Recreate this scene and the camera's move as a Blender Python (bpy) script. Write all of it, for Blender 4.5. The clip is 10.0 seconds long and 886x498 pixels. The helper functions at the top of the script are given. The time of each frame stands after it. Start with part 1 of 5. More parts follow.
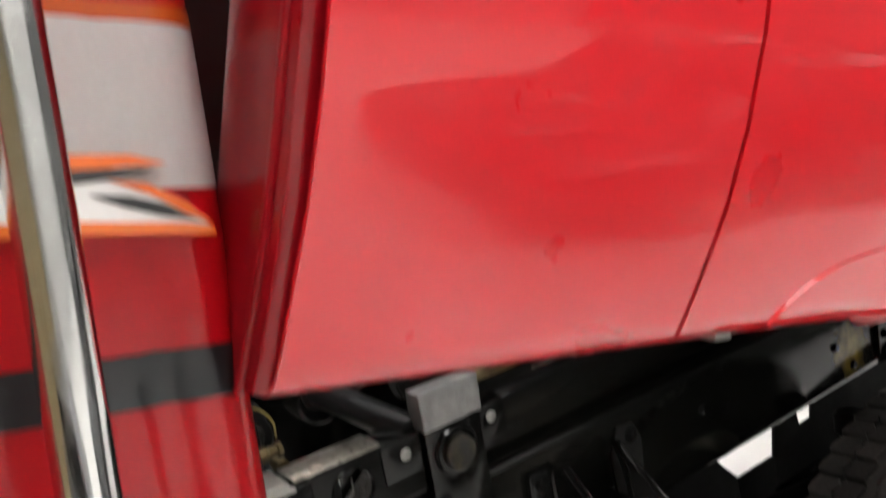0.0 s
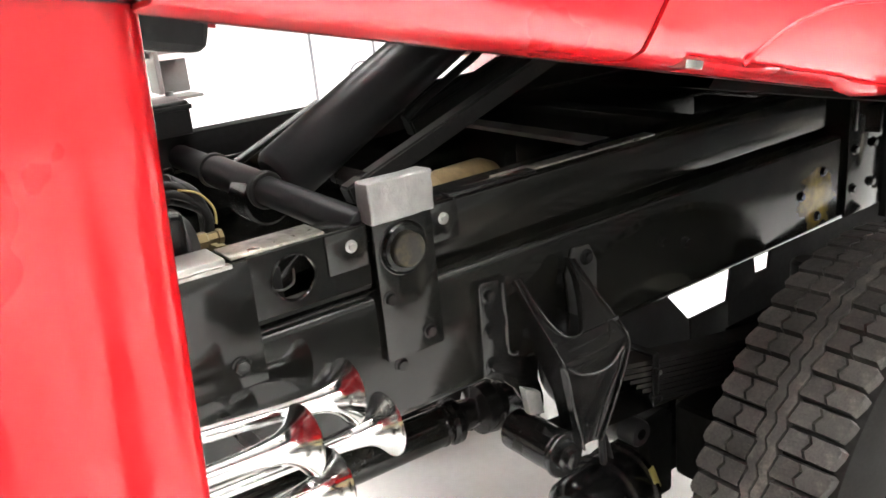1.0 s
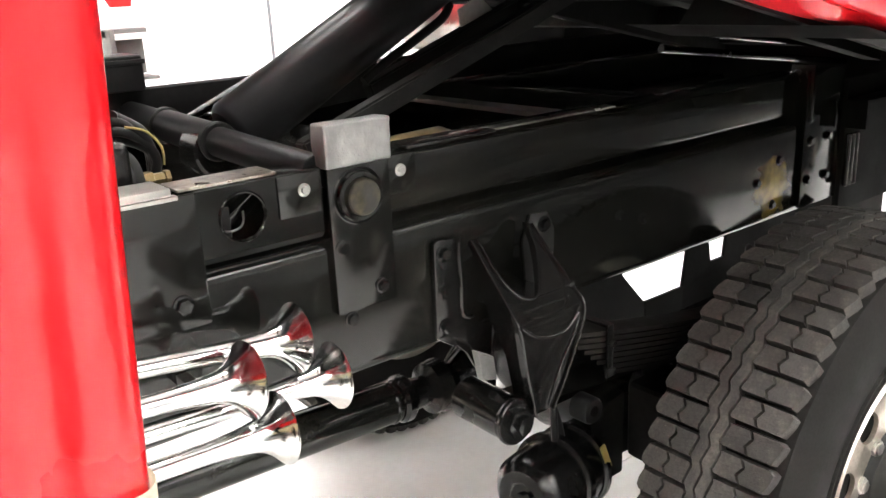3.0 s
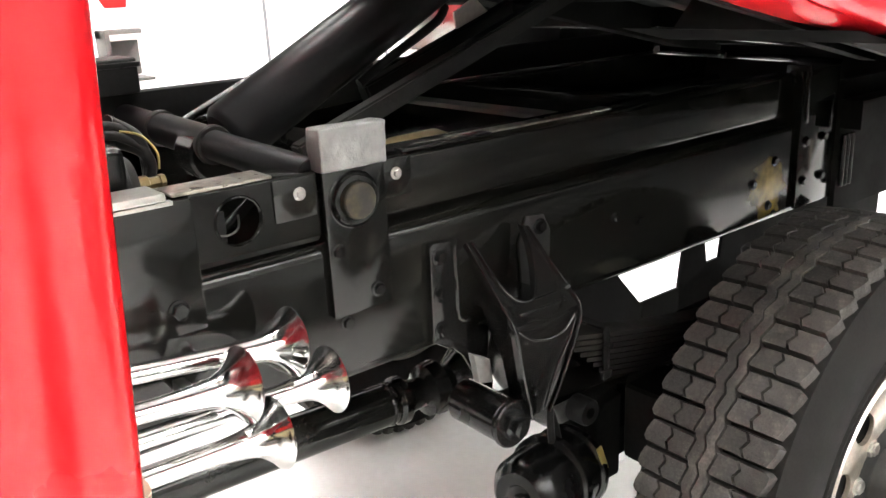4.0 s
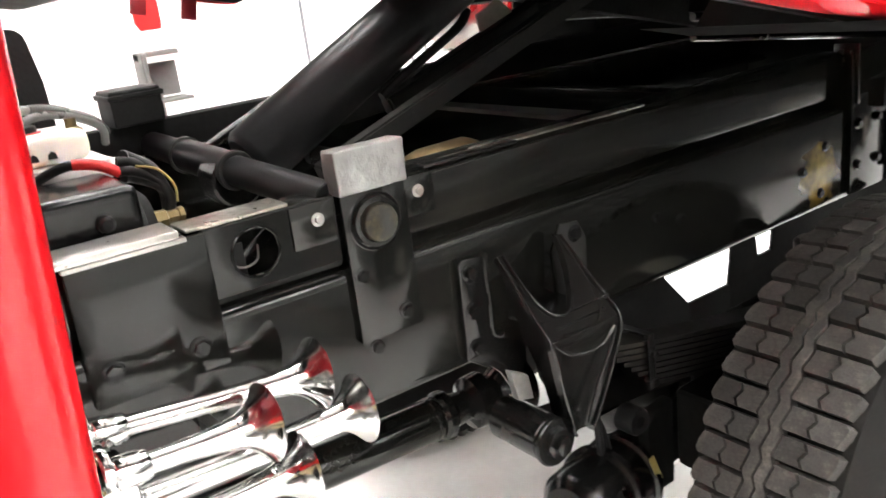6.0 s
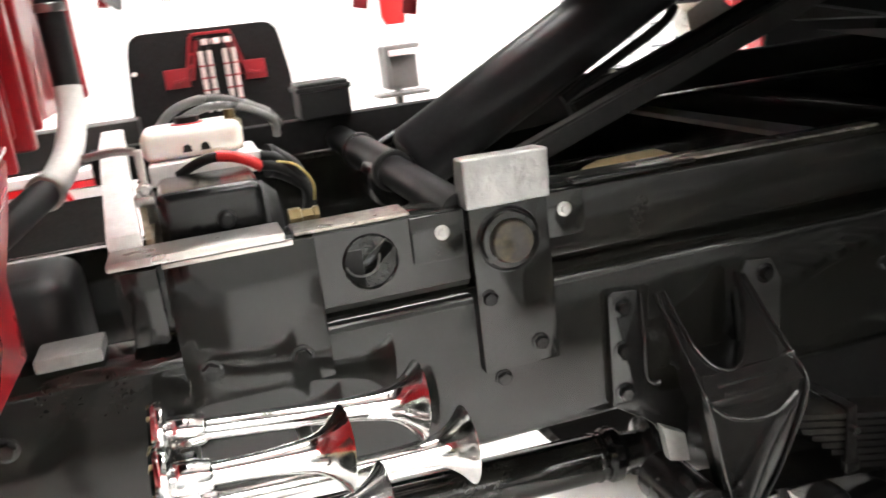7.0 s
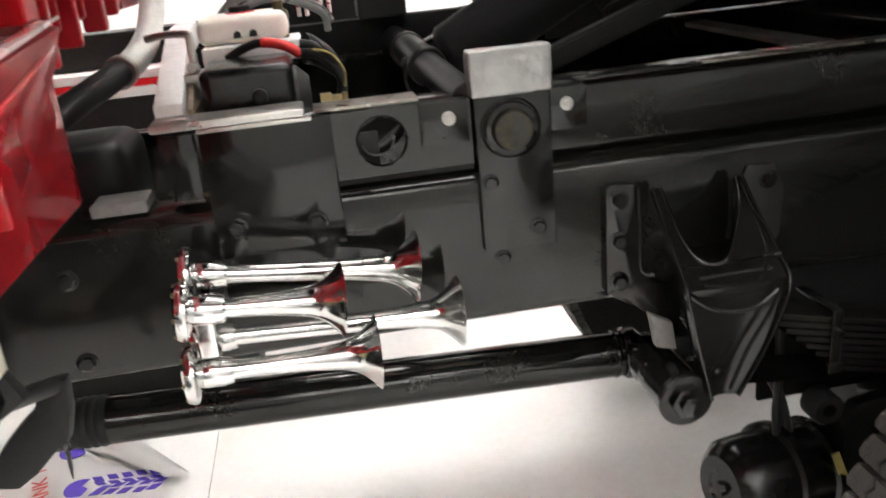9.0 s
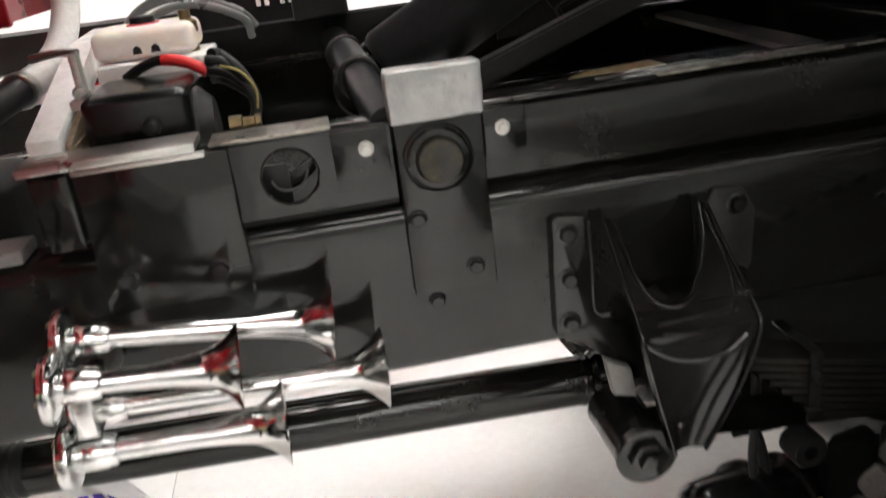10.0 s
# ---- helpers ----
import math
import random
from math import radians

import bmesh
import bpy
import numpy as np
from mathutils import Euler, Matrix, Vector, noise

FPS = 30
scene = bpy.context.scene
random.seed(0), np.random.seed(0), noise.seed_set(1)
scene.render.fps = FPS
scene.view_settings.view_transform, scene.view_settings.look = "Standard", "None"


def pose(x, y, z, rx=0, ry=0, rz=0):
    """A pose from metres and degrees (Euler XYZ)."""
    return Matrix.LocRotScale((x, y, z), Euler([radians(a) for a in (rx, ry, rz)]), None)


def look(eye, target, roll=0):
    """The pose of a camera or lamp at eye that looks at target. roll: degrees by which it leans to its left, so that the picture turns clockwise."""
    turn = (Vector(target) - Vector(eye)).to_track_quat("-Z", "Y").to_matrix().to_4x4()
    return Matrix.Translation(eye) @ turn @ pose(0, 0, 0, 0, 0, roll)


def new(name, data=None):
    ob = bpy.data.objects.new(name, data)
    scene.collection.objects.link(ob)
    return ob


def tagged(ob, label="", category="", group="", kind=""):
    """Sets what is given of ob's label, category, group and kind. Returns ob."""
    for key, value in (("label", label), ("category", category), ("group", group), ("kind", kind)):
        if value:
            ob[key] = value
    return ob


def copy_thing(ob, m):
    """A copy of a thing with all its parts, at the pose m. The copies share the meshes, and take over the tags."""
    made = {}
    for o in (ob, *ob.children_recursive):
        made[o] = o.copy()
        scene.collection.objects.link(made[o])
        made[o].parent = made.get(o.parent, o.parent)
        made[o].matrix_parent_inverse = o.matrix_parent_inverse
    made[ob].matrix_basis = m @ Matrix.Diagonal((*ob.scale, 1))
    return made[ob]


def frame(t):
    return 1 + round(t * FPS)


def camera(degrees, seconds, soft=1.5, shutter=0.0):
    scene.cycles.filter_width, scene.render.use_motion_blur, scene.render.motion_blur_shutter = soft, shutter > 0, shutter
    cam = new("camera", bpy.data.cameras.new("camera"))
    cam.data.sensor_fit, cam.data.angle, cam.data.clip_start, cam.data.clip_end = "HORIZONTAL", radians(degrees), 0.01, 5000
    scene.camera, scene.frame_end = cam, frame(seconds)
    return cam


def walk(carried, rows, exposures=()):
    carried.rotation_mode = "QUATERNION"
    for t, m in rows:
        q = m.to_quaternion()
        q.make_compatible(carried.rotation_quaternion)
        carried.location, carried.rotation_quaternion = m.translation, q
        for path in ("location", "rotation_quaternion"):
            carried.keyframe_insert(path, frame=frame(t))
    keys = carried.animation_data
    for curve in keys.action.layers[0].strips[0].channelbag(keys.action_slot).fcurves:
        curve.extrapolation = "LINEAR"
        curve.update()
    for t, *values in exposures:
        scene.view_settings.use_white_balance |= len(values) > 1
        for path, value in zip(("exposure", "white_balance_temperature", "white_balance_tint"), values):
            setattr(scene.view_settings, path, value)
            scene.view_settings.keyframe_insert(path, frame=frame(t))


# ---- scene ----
cam = camera(55.5, 10.0, shutter=0.5)
PATH = [
    (0, (-0.893, -1.268, 1.925), (0.219, 0.385, 1.565), -9.9),
    (0.2, (-0.883, -1.258, 1.878), (0.21, 0.378, 1.424), -9.35),
    (0.5, (-0.862, -1.239, 1.81), (0.207, 0.38, 1.234), -8.5),
    (1, (-0.862, -1.236, 1.751), (0.232, 0.341, 1.105), -5.8),
    (1.5, (-0.865, -1.232, 1.692), (0.26, 0.309, 1.081), -3.9),
    (2, (-0.868, -1.232, 1.635), (0.284, 0.293, 1.049), -3.6),
    (2.5, (-0.87, -1.235, 1.62), (0.297, 0.276, 1.025), -3.0),
    (4, (-0.866, -1.233, 1.63), (0.312, 0.266, 1.028), -3.0),
    (4.5, (-0.865, -1.234, 1.63), (0.308, 0.271, 1.028), -3.1),
    (5, (-0.865, -1.228, 1.628), (0.304, 0.277, 1.02), -3.45),
    (5.2, (-0.862, -1.225, 1.629), (0.304, 0.279, 1.012), -3.55),
    (6.3, (-0.761, -1.207, 1.654), (0.247, 0.418, 1.068), -9.5),
    (6.5, (-0.742, -1.168, 1.645), (0.18, 0.515, 1.082), -9.65),
    (7, (-0.528, -1.176, 1.618), (-0.011, 0.68, 1.082), -7.05),
    (7.5, (-0.49, -1.247, 1.616), (-0.124, 0.647, 1.088), -5.2),
    (8, (-0.523, -1.364, 1.607), (-0.204, 0.528, 1.044), -2.9),
    (8.5, (-0.472, -1.368, 1.592), (-0.202, 0.516, 0.977), -3.1),
    (9, (-0.409, -1.353, 1.573), (-0.163, 0.512, 0.894), -5.8),
    (9.5, (-0.307, -1.325, 1.553), (-0.062, 0.514, 0.806), -7.5),
    (10, (-0.258, -1.177, 1.601), (-0.023, 0.668, 0.865), -7.2),
]
EXPOSURES = [(0.0, -0.62), (0.2, -0.45), (0.5, 0.36), (1.0, 0.88), (5.0, 0.88), (6.5, 0.97), (7.5, 0.74), (8.0, 0.5), (8.5, 0.36), (9.0, 0.17), (9.5, 0.0), (10.0, 0.03)]
walk(cam, [(t, look(eye, target, roll)) for t, eye, target, roll in PATH], EXPOSURES)

# ---- light: a white showroom with rows of ceiling panels ----
world = bpy.data.worlds.new("showroom_world")
scene.world = world
world.use_nodes = True
world.node_tree.nodes["Background"].inputs[0].default_value = (0.9, 0.95, 1.0, 1)
world.node_tree.nodes["Background"].inputs[1].default_value = 0.05
PANEL_LIGHT = 26.0

# ---- materials ----


def material(name, color, rough=0.5, metal=0.0, coat=0.0, grain=0.0, scale=40.0, bump=0.0, wear=None, wear_scale=6.0,
             wear_amount=0.25, rough_var=0.15, emit=0.0, trans=0.0, sub=0.0, random_tone=0.0, spec=0.5, bump_depth=0.002, wave=0.0, specks=0.0):
    m = bpy.data.materials.new(name)
    m.use_nodes = True
    nt = m.node_tree
    b = nt.nodes["Principled BSDF"]
    b.inputs["Base Color"].default_value = (*color, 1)
    b.inputs["Roughness"].default_value = rough
    b.inputs["Metallic"].default_value = metal
    b.inputs["Coat Weight"].default_value = coat
    b.inputs["Coat Roughness"].default_value = 0.04
    b.inputs["Transmission Weight"].default_value = trans
    b.inputs["Specular IOR Level"].default_value = spec
    if sub:
        b.inputs["Subsurface Weight"].default_value = sub
        b.inputs["Subsurface Radius"].default_value = (0.02, 0.015, 0.01)
    if emit:
        b.inputs["Emission Color"].default_value = (*color, 1)
        b.inputs["Emission Strength"].default_value = emit
    tc = nt.nodes.new("ShaderNodeTexCoord")
    fine = nt.nodes.new("ShaderNodeTexNoise")
    fine.inputs["Scale"].default_value, fine.inputs["Detail"].default_value = scale, 6
    nt.links.new(tc.outputs["Object"], fine.inputs["Vector"])
    big = nt.nodes.new("ShaderNodeTexNoise")
    big.inputs["Scale"].default_value, big.inputs["Detail"].default_value = wear_scale, 4
    nt.links.new(tc.outputs["Object"], big.inputs["Vector"])
    last = None
    if wear is not None:
        ramp = nt.nodes.new("ShaderNodeMapRange")
        ramp.inputs["From Min"].default_value, ramp.inputs["From Max"].default_value = 0.48, 0.75
        ramp.inputs["To Max"].default_value = wear_amount
        nt.links.new(big.outputs["Fac"], ramp.inputs["Value"])
        mix = nt.nodes.new("ShaderNodeMix")
        mix.data_type = "RGBA"
        mix.inputs["A"].default_value, mix.inputs["B"].default_value = (*color, 1), (*wear, 1)
        nt.links.new(ramp.outputs["Result"], mix.inputs["Factor"])
        last = mix.outputs["Result"]
    if grain:
        val = nt.nodes.new("ShaderNodeMapRange")
        val.inputs["From Min"].default_value, val.inputs["From Max"].default_value = 0.25, 0.75
        val.inputs["To Min"].default_value, val.inputs["To Max"].default_value = 1 - grain, 1 + grain
        nt.links.new(fine.outputs["Fac"], val.inputs["Value"])
        mul = nt.nodes.new("ShaderNodeMix")
        mul.data_type, mul.blend_type = "RGBA", "MULTIPLY"
        mul.inputs["Factor"].default_value = 1.0
        mul.inputs["A"].default_value = (*color, 1)
        if last:
            nt.links.new(last, mul.inputs["A"])
        nt.links.new(val.outputs["Result"], mul.inputs["B"])
        last = mul.outputs["Result"]
    if random_tone:
        info = nt.nodes.new("ShaderNodeObjectInfo")
        rr = nt.nodes.new("ShaderNodeMapRange")
        rr.inputs["To Min"].default_value, rr.inputs["To Max"].default_value = 1 - random_tone, 1 + random_tone
        nt.links.new(info.outputs["Random"], rr.inputs["Value"])
        mul2 = nt.nodes.new("ShaderNodeMix")
        mul2.data_type, mul2.blend_type = "RGBA", "MULTIPLY"
        mul2.inputs["Factor"].default_value = 1.0
        mul2.inputs["A"].default_value = (*color, 1)
        if last:
            nt.links.new(last, mul2.inputs["A"])
        nt.links.new(rr.outputs["Result"], mul2.inputs["B"])
        last = mul2.outputs["Result"]
    if specks:
        sp = nt.nodes.new("ShaderNodeTexNoise")
        sp.inputs["Scale"].default_value, sp.inputs["Detail"].default_value = 330.0, 2.0
        nt.links.new(tc.outputs["Object"], sp.inputs["Vector"])
        sr = nt.nodes.new("ShaderNodeMapRange")
        sr.inputs["From Min"].default_value, sr.inputs["From Max"].default_value = 0.69, 0.76
        sr.inputs["To Max"].default_value = specks
        nt.links.new(sp.outputs["Fac"], sr.inputs["Value"])
        sm2 = nt.nodes.new("ShaderNodeMix")
        sm2.data_type = "RGBA"
        sm2.inputs["A"].default_value, sm2.inputs["B"].default_value = (*color, 1), (0.16, 0.15, 0.13, 1)
        if last:
            nt.links.new(last, sm2.inputs["A"])
        nt.links.new(sr.outputs["Result"], sm2.inputs["Factor"])
        last = sm2.outputs["Result"]
    if last:
        nt.links.new(last, b.inputs["Base Color"])
    if rough_var:
        rv = nt.nodes.new("ShaderNodeMapRange")
        rv.inputs["From Min"].default_value, rv.inputs["From Max"].default_value = 0.3, 0.7
        rv.inputs["To Min"].default_value, rv.inputs["To Max"].default_value = rough * (1 - rough_var), min(1, rough * (1 + 1.6 * rough_var))
        nt.links.new(big.outputs["Fac"], rv.inputs["Value"])
        nt.links.new(rv.outputs["Result"], b.inputs["Roughness"])
    if bump:
        bp = nt.nodes.new("ShaderNodeBump")
        bp.inputs["Strength"].default_value, bp.inputs["Distance"].default_value = bump, bump_depth
        if wave:
            wn = nt.nodes.new("ShaderNodeTexNoise")
            wn.inputs["Scale"].default_value, wn.inputs["Detail"].default_value = 11.0, 2.0
            nt.links.new(tc.outputs["Object"], wn.inputs["Vector"])
            wb = nt.nodes.new("ShaderNodeBump")
            wb.inputs["Strength"].default_value, wb.inputs["Distance"].default_value = wave, 0.006
            nt.links.new(wn.outputs["Fac"], wb.inputs["Height"])
            nt.links.new(wb.outputs["Normal"], bp.inputs["Normal"])
        nt.links.new(fine.outputs["Fac"], bp.inputs["Height"])
        nt.links.new(bp.outputs["Normal"], b.inputs["Normal"])
    return m


BLACK = material("black_chassis_paint", (0.0076, 0.0077, 0.0067), 0.10, spec=0.36, wave=0.08, grain=0.2, scale=170, bump=0.004, wear=(0.018, 0.0165, 0.013), wear_scale=6, wear_amount=0.5, rough_var=0.45)
CANBLACK = material("smooth_black_can_paint", (0.006, 0.006, 0.0058), 0.2, spec=0.4, grain=0.2, scale=120, bump=0.02, rough_var=0.3)
SATIN = material("satin_black_casting", (0.0072, 0.007, 0.0067), 0.18, spec=0.38, wave=0.10, specks=0.15, grain=0.3, scale=120, bump=0.04, wear=(0.020, 0.018, 0.015), wear_scale=9, rough_var=0.35)
MATT = material("matt_black_steel", (0.013, 0.0128, 0.012), 0.45, spec=0.3, specks=0.4, grain=0.3, scale=90, bump=0.08, wear=(0.016, 0.015, 0.013), wear_scale=7)
RUBBER = material("tyre_rubber", (0.034, 0.031, 0.0285), 0.66, spec=0.35, grain=0.4, scale=180, bump=0.5, wear=(0.115, 0.102, 0.09), wear_scale=26, wear_amount=0.65, random_tone=0.28, specks=0.6)
HOSE = material("black_rubber_hose", (0.012, 0.0118, 0.0118), 0.42, spec=0.22, grain=0.2, scale=120, bump=0.03)
RED = material("red_gloss_paint", (0.68, 0.005, 0.013), 0.3, coat=1.0, grain=0.05, scale=400, rough_var=0.2, bump=0.004, wave=0.03)
# the red truck paint again, with shade put into a darker base colour
RED_SHADE = material("red_gloss_shade_paint", (0.27, 0.003, 0.008), 0.3, spec=0.25, coat=0.35, grain=0.04, scale=300, rough_var=0.15)
WHITEPAINT = material("white_stripe_paint", (0.84, 0.83, 0.81), 0.3, coat=0.8, grain=0.03, scale=200)
ORANGE = material("orange_stripe_paint", (0.8, 0.16, 0.02), 0.3, coat=0.8, grain=0.03, scale=200)
STRIPE = material("charcoal_stripe_paint", (0.028, 0.028, 0.03), 0.3, coat=0.8, grain=0.05, scale=200)
CHROME = material("chrome", (0.68, 0.68, 0.67), 0.11, metal=1.0, rough_var=0.6, wear_scale=30, grain=0.06, scale=120, bump=0.012, wave=0.04)
STEEL = material("zinc_plated_steel", (0.42, 0.415, 0.39), 0.35, metal=1.0, grain=0.15, scale=200, bump=0.08)
RIM = material("warm_aluminium_rim", (0.62, 0.57, 0.5), 0.33, metal=1.0, grain=0.15, scale=150, bump=0.08, wear=(0.3, 0.25, 0.18), wear_scale=12, wear_amount=0.5)
ALU = material("brushed_bare_aluminium", (0.44, 0.43, 0.405), 0.3, metal=1.0, grain=0.08, scale=150, bump=0.06, wear=(0.45, 0.42, 0.37), wear_scale=14, wear_amount=0.4)
TAPE = material("silver_cloth_tape", (0.36, 0.36, 0.35), 0.34, metal=0.6, grain=0.12, scale=38, bump=0.8, bump_depth=0.006, wear=(0.22, 0.22, 0.21), wear_scale=16, wear_amount=0.5)
MASK = material("cream_masking_tape", (0.72, 0.68, 0.56), 0.6, grain=0.12, scale=160, bump=0.3, wear=(0.5, 0.44, 0.33), wear_scale=18, wear_amount=0.6)
PLASTIC = material("milky_white_plastic", (0.9, 0.86, 0.78), 0.35, sub=0.3, grain=0.04, scale=60, wear=(0.75, 0.5, 0.38), wear_scale=5, wear_amount=0.5)
LIGHTGREY = material("light_grey_plate", (0.55, 0.54, 0.51), 0.45, grain=0.1, scale=90)
TAN = material("tan_dusty_tank", (0.32, 0.24, 0.12), 0.5, grain=0.2, scale=60, bump=0.1, wear=(0.16, 0.11, 0.06), wear_scale=8, wear_amount=0.6)
DUST = material("brown_dusty_steel", (0.011, 0.0098, 0.007), 0.5, grain=0.35, scale=120, bump=0.2, wear=(0.10, 0.075, 0.03), wear_scale=30, wear_amount=0.5)
BRASS = material("brass", (0.15, 0.115, 0.06), 0.45, metal=1.0, grain=0.1, scale=150)
REDRUB = material("red_rubber_sleeve", (0.62, 0.02, 0.02), 0.42, grain=0.05, scale=100)
YELLOW = material("yellow_tag", (0.4, 0.32, 0.1), 0.5, grain=0.08, scale=100)
TILE = material("white_floor_tile", (0.87, 0.865, 0.85), 0.16, grain=0.03, scale=30, wear=(0.7, 0.68, 0.63), wear_scale=2, wear_amount=0.4, random_tone=0.015)
GROUT = material("grey_grout", (0.4, 0.39, 0.37), 0.7, grain=0.2, scale=80)
GREYWALL = material("grey_wall_paint", (0.48, 0.48, 0.47), 0.6, grain=0.03, scale=60, bump=0.05)
WALL = material("white_wall_paint", (0.84, 0.84, 0.83), 0.6, grain=0.02, scale=60, bump=0.05)
PANELGREY = material("grey_panel_joint", (0.16, 0.165, 0.175), 0.6, grain=0.05)
BLUE = material("blue_emblem", (0.12, 0.26, 0.6), 0.5, grain=0.05)
PURPLE = material("purple_print", (0.075, 0.035, 0.4), 0.6, grain=0.1)
REDPRINT = material("red_print", (0.6, 0.08, 0.07), 0.6, grain=0.1)
BAG = material("white_woven_bag", (0.78, 0.77, 0.76), 0.55, grain=0.06, scale=300, bump=0.2)
CLEAR = material("clear_hose", (0.22, 0.22, 0.21), 0.25, trans=0.5, rough_var=0.2)
SIDEWALL = material("tyre_sidewall_rubber", (0.0105, 0.010, 0.0095), 0.7, spec=0.06, grain=0.25, scale=150, bump=0.2, wear=(0.022, 0.020, 0.018), wear_scale=9, wear_amount=0.5)
LEAF = material("dark_spring_steel", (0.006, 0.0056, 0.0052), 0.7, spec=0.06, grain=0.3, scale=90, bump=0.1, wear=(0.022, 0.02, 0.016), wear_scale=14, wear_amount=0.5)
WORN = material("worn_bare_edge", (0.3, 0.28, 0.24), 0.3, metal=0.9, grain=0.3, scale=110, bump=0.12, wear=(0.05, 0.05, 0.045), wear_scale=28, wear_amount=0.95)
BRACE = material("grey_worn_steel", (0.19, 0.185, 0.175), 0.38, grain=0.15, scale=90, wear=(0.05, 0.05, 0.048), wear_scale=7, wear_amount=0.5)
STANDGREY = material("dark_grey_plastic", (0.13, 0.13, 0.125), 0.45, grain=0.08, scale=90)
SOFT = material("soft_black_cylinder_paint", (0.011, 0.011, 0.0115), 0.34, grain=0.2, scale=90, bump=0.03, spec=0.16, wear=(0.012, 0.012, 0.012), wear_scale=6)
# red ledge paint with the room's grazing reflection put into its colour
LEDGE_SHEEN = material("ledge_reflection_paint", (0.78, 0.62, 0.6), 0.25, coat=0.8, grain=0.05, scale=120, wear=(0.7, 0.3, 0.3), wear_scale=9, wear_amount=0.6)
TANWALL = material("tan_wall_paint", (0.3, 0.24, 0.13), 0.6, grain=0.05, scale=40, bump=0.05, wear=(0.2, 0.15, 0.07), wear_scale=1.5, wear_amount=0.7)
BOARD = material("matt_black_board", (0.011, 0.0108, 0.0106), 0.75, grain=0.2, scale=60, spec=0.06)
DARKRED = material("dark_red_bracket_paint", (0.2, 0.007, 0.012), 0.4, grain=0.1, scale=90)
BEAMGREY = material("pale_grey_beam_paint", (0.82, 0.81, 0.79), 0.45, grain=0.06, scale=120, bump=0.05, wear=(0.42, 0.39, 0.34), wear_scale=16, wear_amount=0.5)
RUST = material("rusty_steel_edge", (0.22, 0.17, 0.11), 0.6, grain=0.3, scale=90, bump=0.15, wear=(0.12, 0.08, 0.04), wear_scale=20, wear_amount=0.6)
DARKWALL = material("dark_grey_wall_paint", (0.10, 0.10, 0.10), 0.6, grain=0.04, scale=60, bump=0.05)
CHARCOAL = material("charcoal_vehicle_paint", (0.02, 0.0205, 0.0215), 0.35, coat=0.25, spec=0.3, grain=0.05, scale=100, rough_var=0)
SLATE = material("slate_vehicle_paint", (0.15, 0.152, 0.156), 0.3, coat=0.6, grain=0.05, scale=100, rough_var=0)
GLASS = material("dark_tinted_glass", (0.01, 0.011, 0.012), 0.05, rough_var=0.1)
DIFFUSER = material("light_diffuser", (1.0, 0.985, 0.96), 0.5, emit=PANEL_LIGHT, rough_var=0)

# yellow patch on the rail paint, at its own place
nt = BLACK.node_tree
bsdf = nt.nodes["Principled BSDF"]
old = bsdf.inputs["Base Color"].links[0].from_socket
geo = nt.nodes.new("ShaderNodeNewGeometry")
sub = nt.nodes.new("ShaderNodeVectorMath")
sub.operation = "SUBTRACT"
sub.inputs[1].default_value = (1.27, 0.0, 1.035)
nt.links.new(geo.outputs["Position"], sub.inputs[0])
ln = nt.nodes.new("ShaderNodeVectorMath")
ln.operation = "LENGTH"
nt.links.new(sub.outputs[0], ln.inputs[0])
nz = nt.nodes.new("ShaderNodeTexNoise")
nz.inputs["Scale"].default_value = 22
nt.links.new(geo.outputs["Position"], nz.inputs["Vector"])
ad = nt.nodes.new("ShaderNodeMath")
ad.operation = "MULTIPLY_ADD"
ad.inputs[1].default_value, ad.inputs[2].default_value = 0.12, -0.06
nt.links.new(nz.outputs["Fac"], ad.inputs[0])
sm = nt.nodes.new("ShaderNodeMath")
nt.links.new(ln.outputs["Value"], sm.inputs[0])
nt.links.new(ad.outputs[0], sm.inputs[1])
mr = nt.nodes.new("ShaderNodeMapRange")
mr.inputs["From Min"].default_value, mr.inputs["From Max"].default_value = 0.10, -0.02
mr.inputs["To Max"].default_value = 0.85
nt.links.new(sm.outputs[0], mr.inputs["Value"])
mx = nt.nodes.new("ShaderNodeMix")
mx.data_type = "RGBA"
mx.inputs["B"].default_value = (0.36, 0.24, 0.035, 1)
nt.links.new(old, mx.inputs["A"])
nt.links.new(mr.outputs["Result"], mx.inputs["Factor"])
nt.links.new(mx.outputs["Result"], bsdf.inputs["Base Color"])

# ---- builders ----
PLACE = {}


def thing(name, label, category, at=(0, 0, 0), turn=None, group="", kind=""):
    ob = new(name)
    m = Matrix.Translation(at) if turn is None else Matrix.Translation(at) @ turn
    ob.matrix_world = m
    ob.empty_display_size = 0.05
    PLACE[ob] = m
    return tagged(ob, label, category, group, kind)


def part(name, bm, mat, parent=None, label="", smooth=35, local=False):
    """One mesh under a thing or a part; the bmesh is in world metres unless local."""
    m = PLACE.get(parent, Matrix())
    if parent is not None and not local:
        bm.transform(m.inverted())
    me = bpy.data.meshes.new(name)
    bmesh.ops.recalc_face_normals(bm, faces=bm.faces)
    bm.to_mesh(me)
    bm.free()
    me.materials.append(mat)
    if smooth:
        me.polygons.foreach_set("use_smooth", [True] * len(me.polygons))
        me.set_sharp_from_angle(angle=radians(smooth))
    ob = new(name, me)
    if parent is not None:
        ob.parent = parent
    PLACE[ob] = m
    if label:
        ob["label"] = label
    return ob


def single(name, bm, mat, label, category, group="", kind="", smooth=35):
    return tagged(part(name, bm, mat, None, "", smooth), label, category, group, kind)


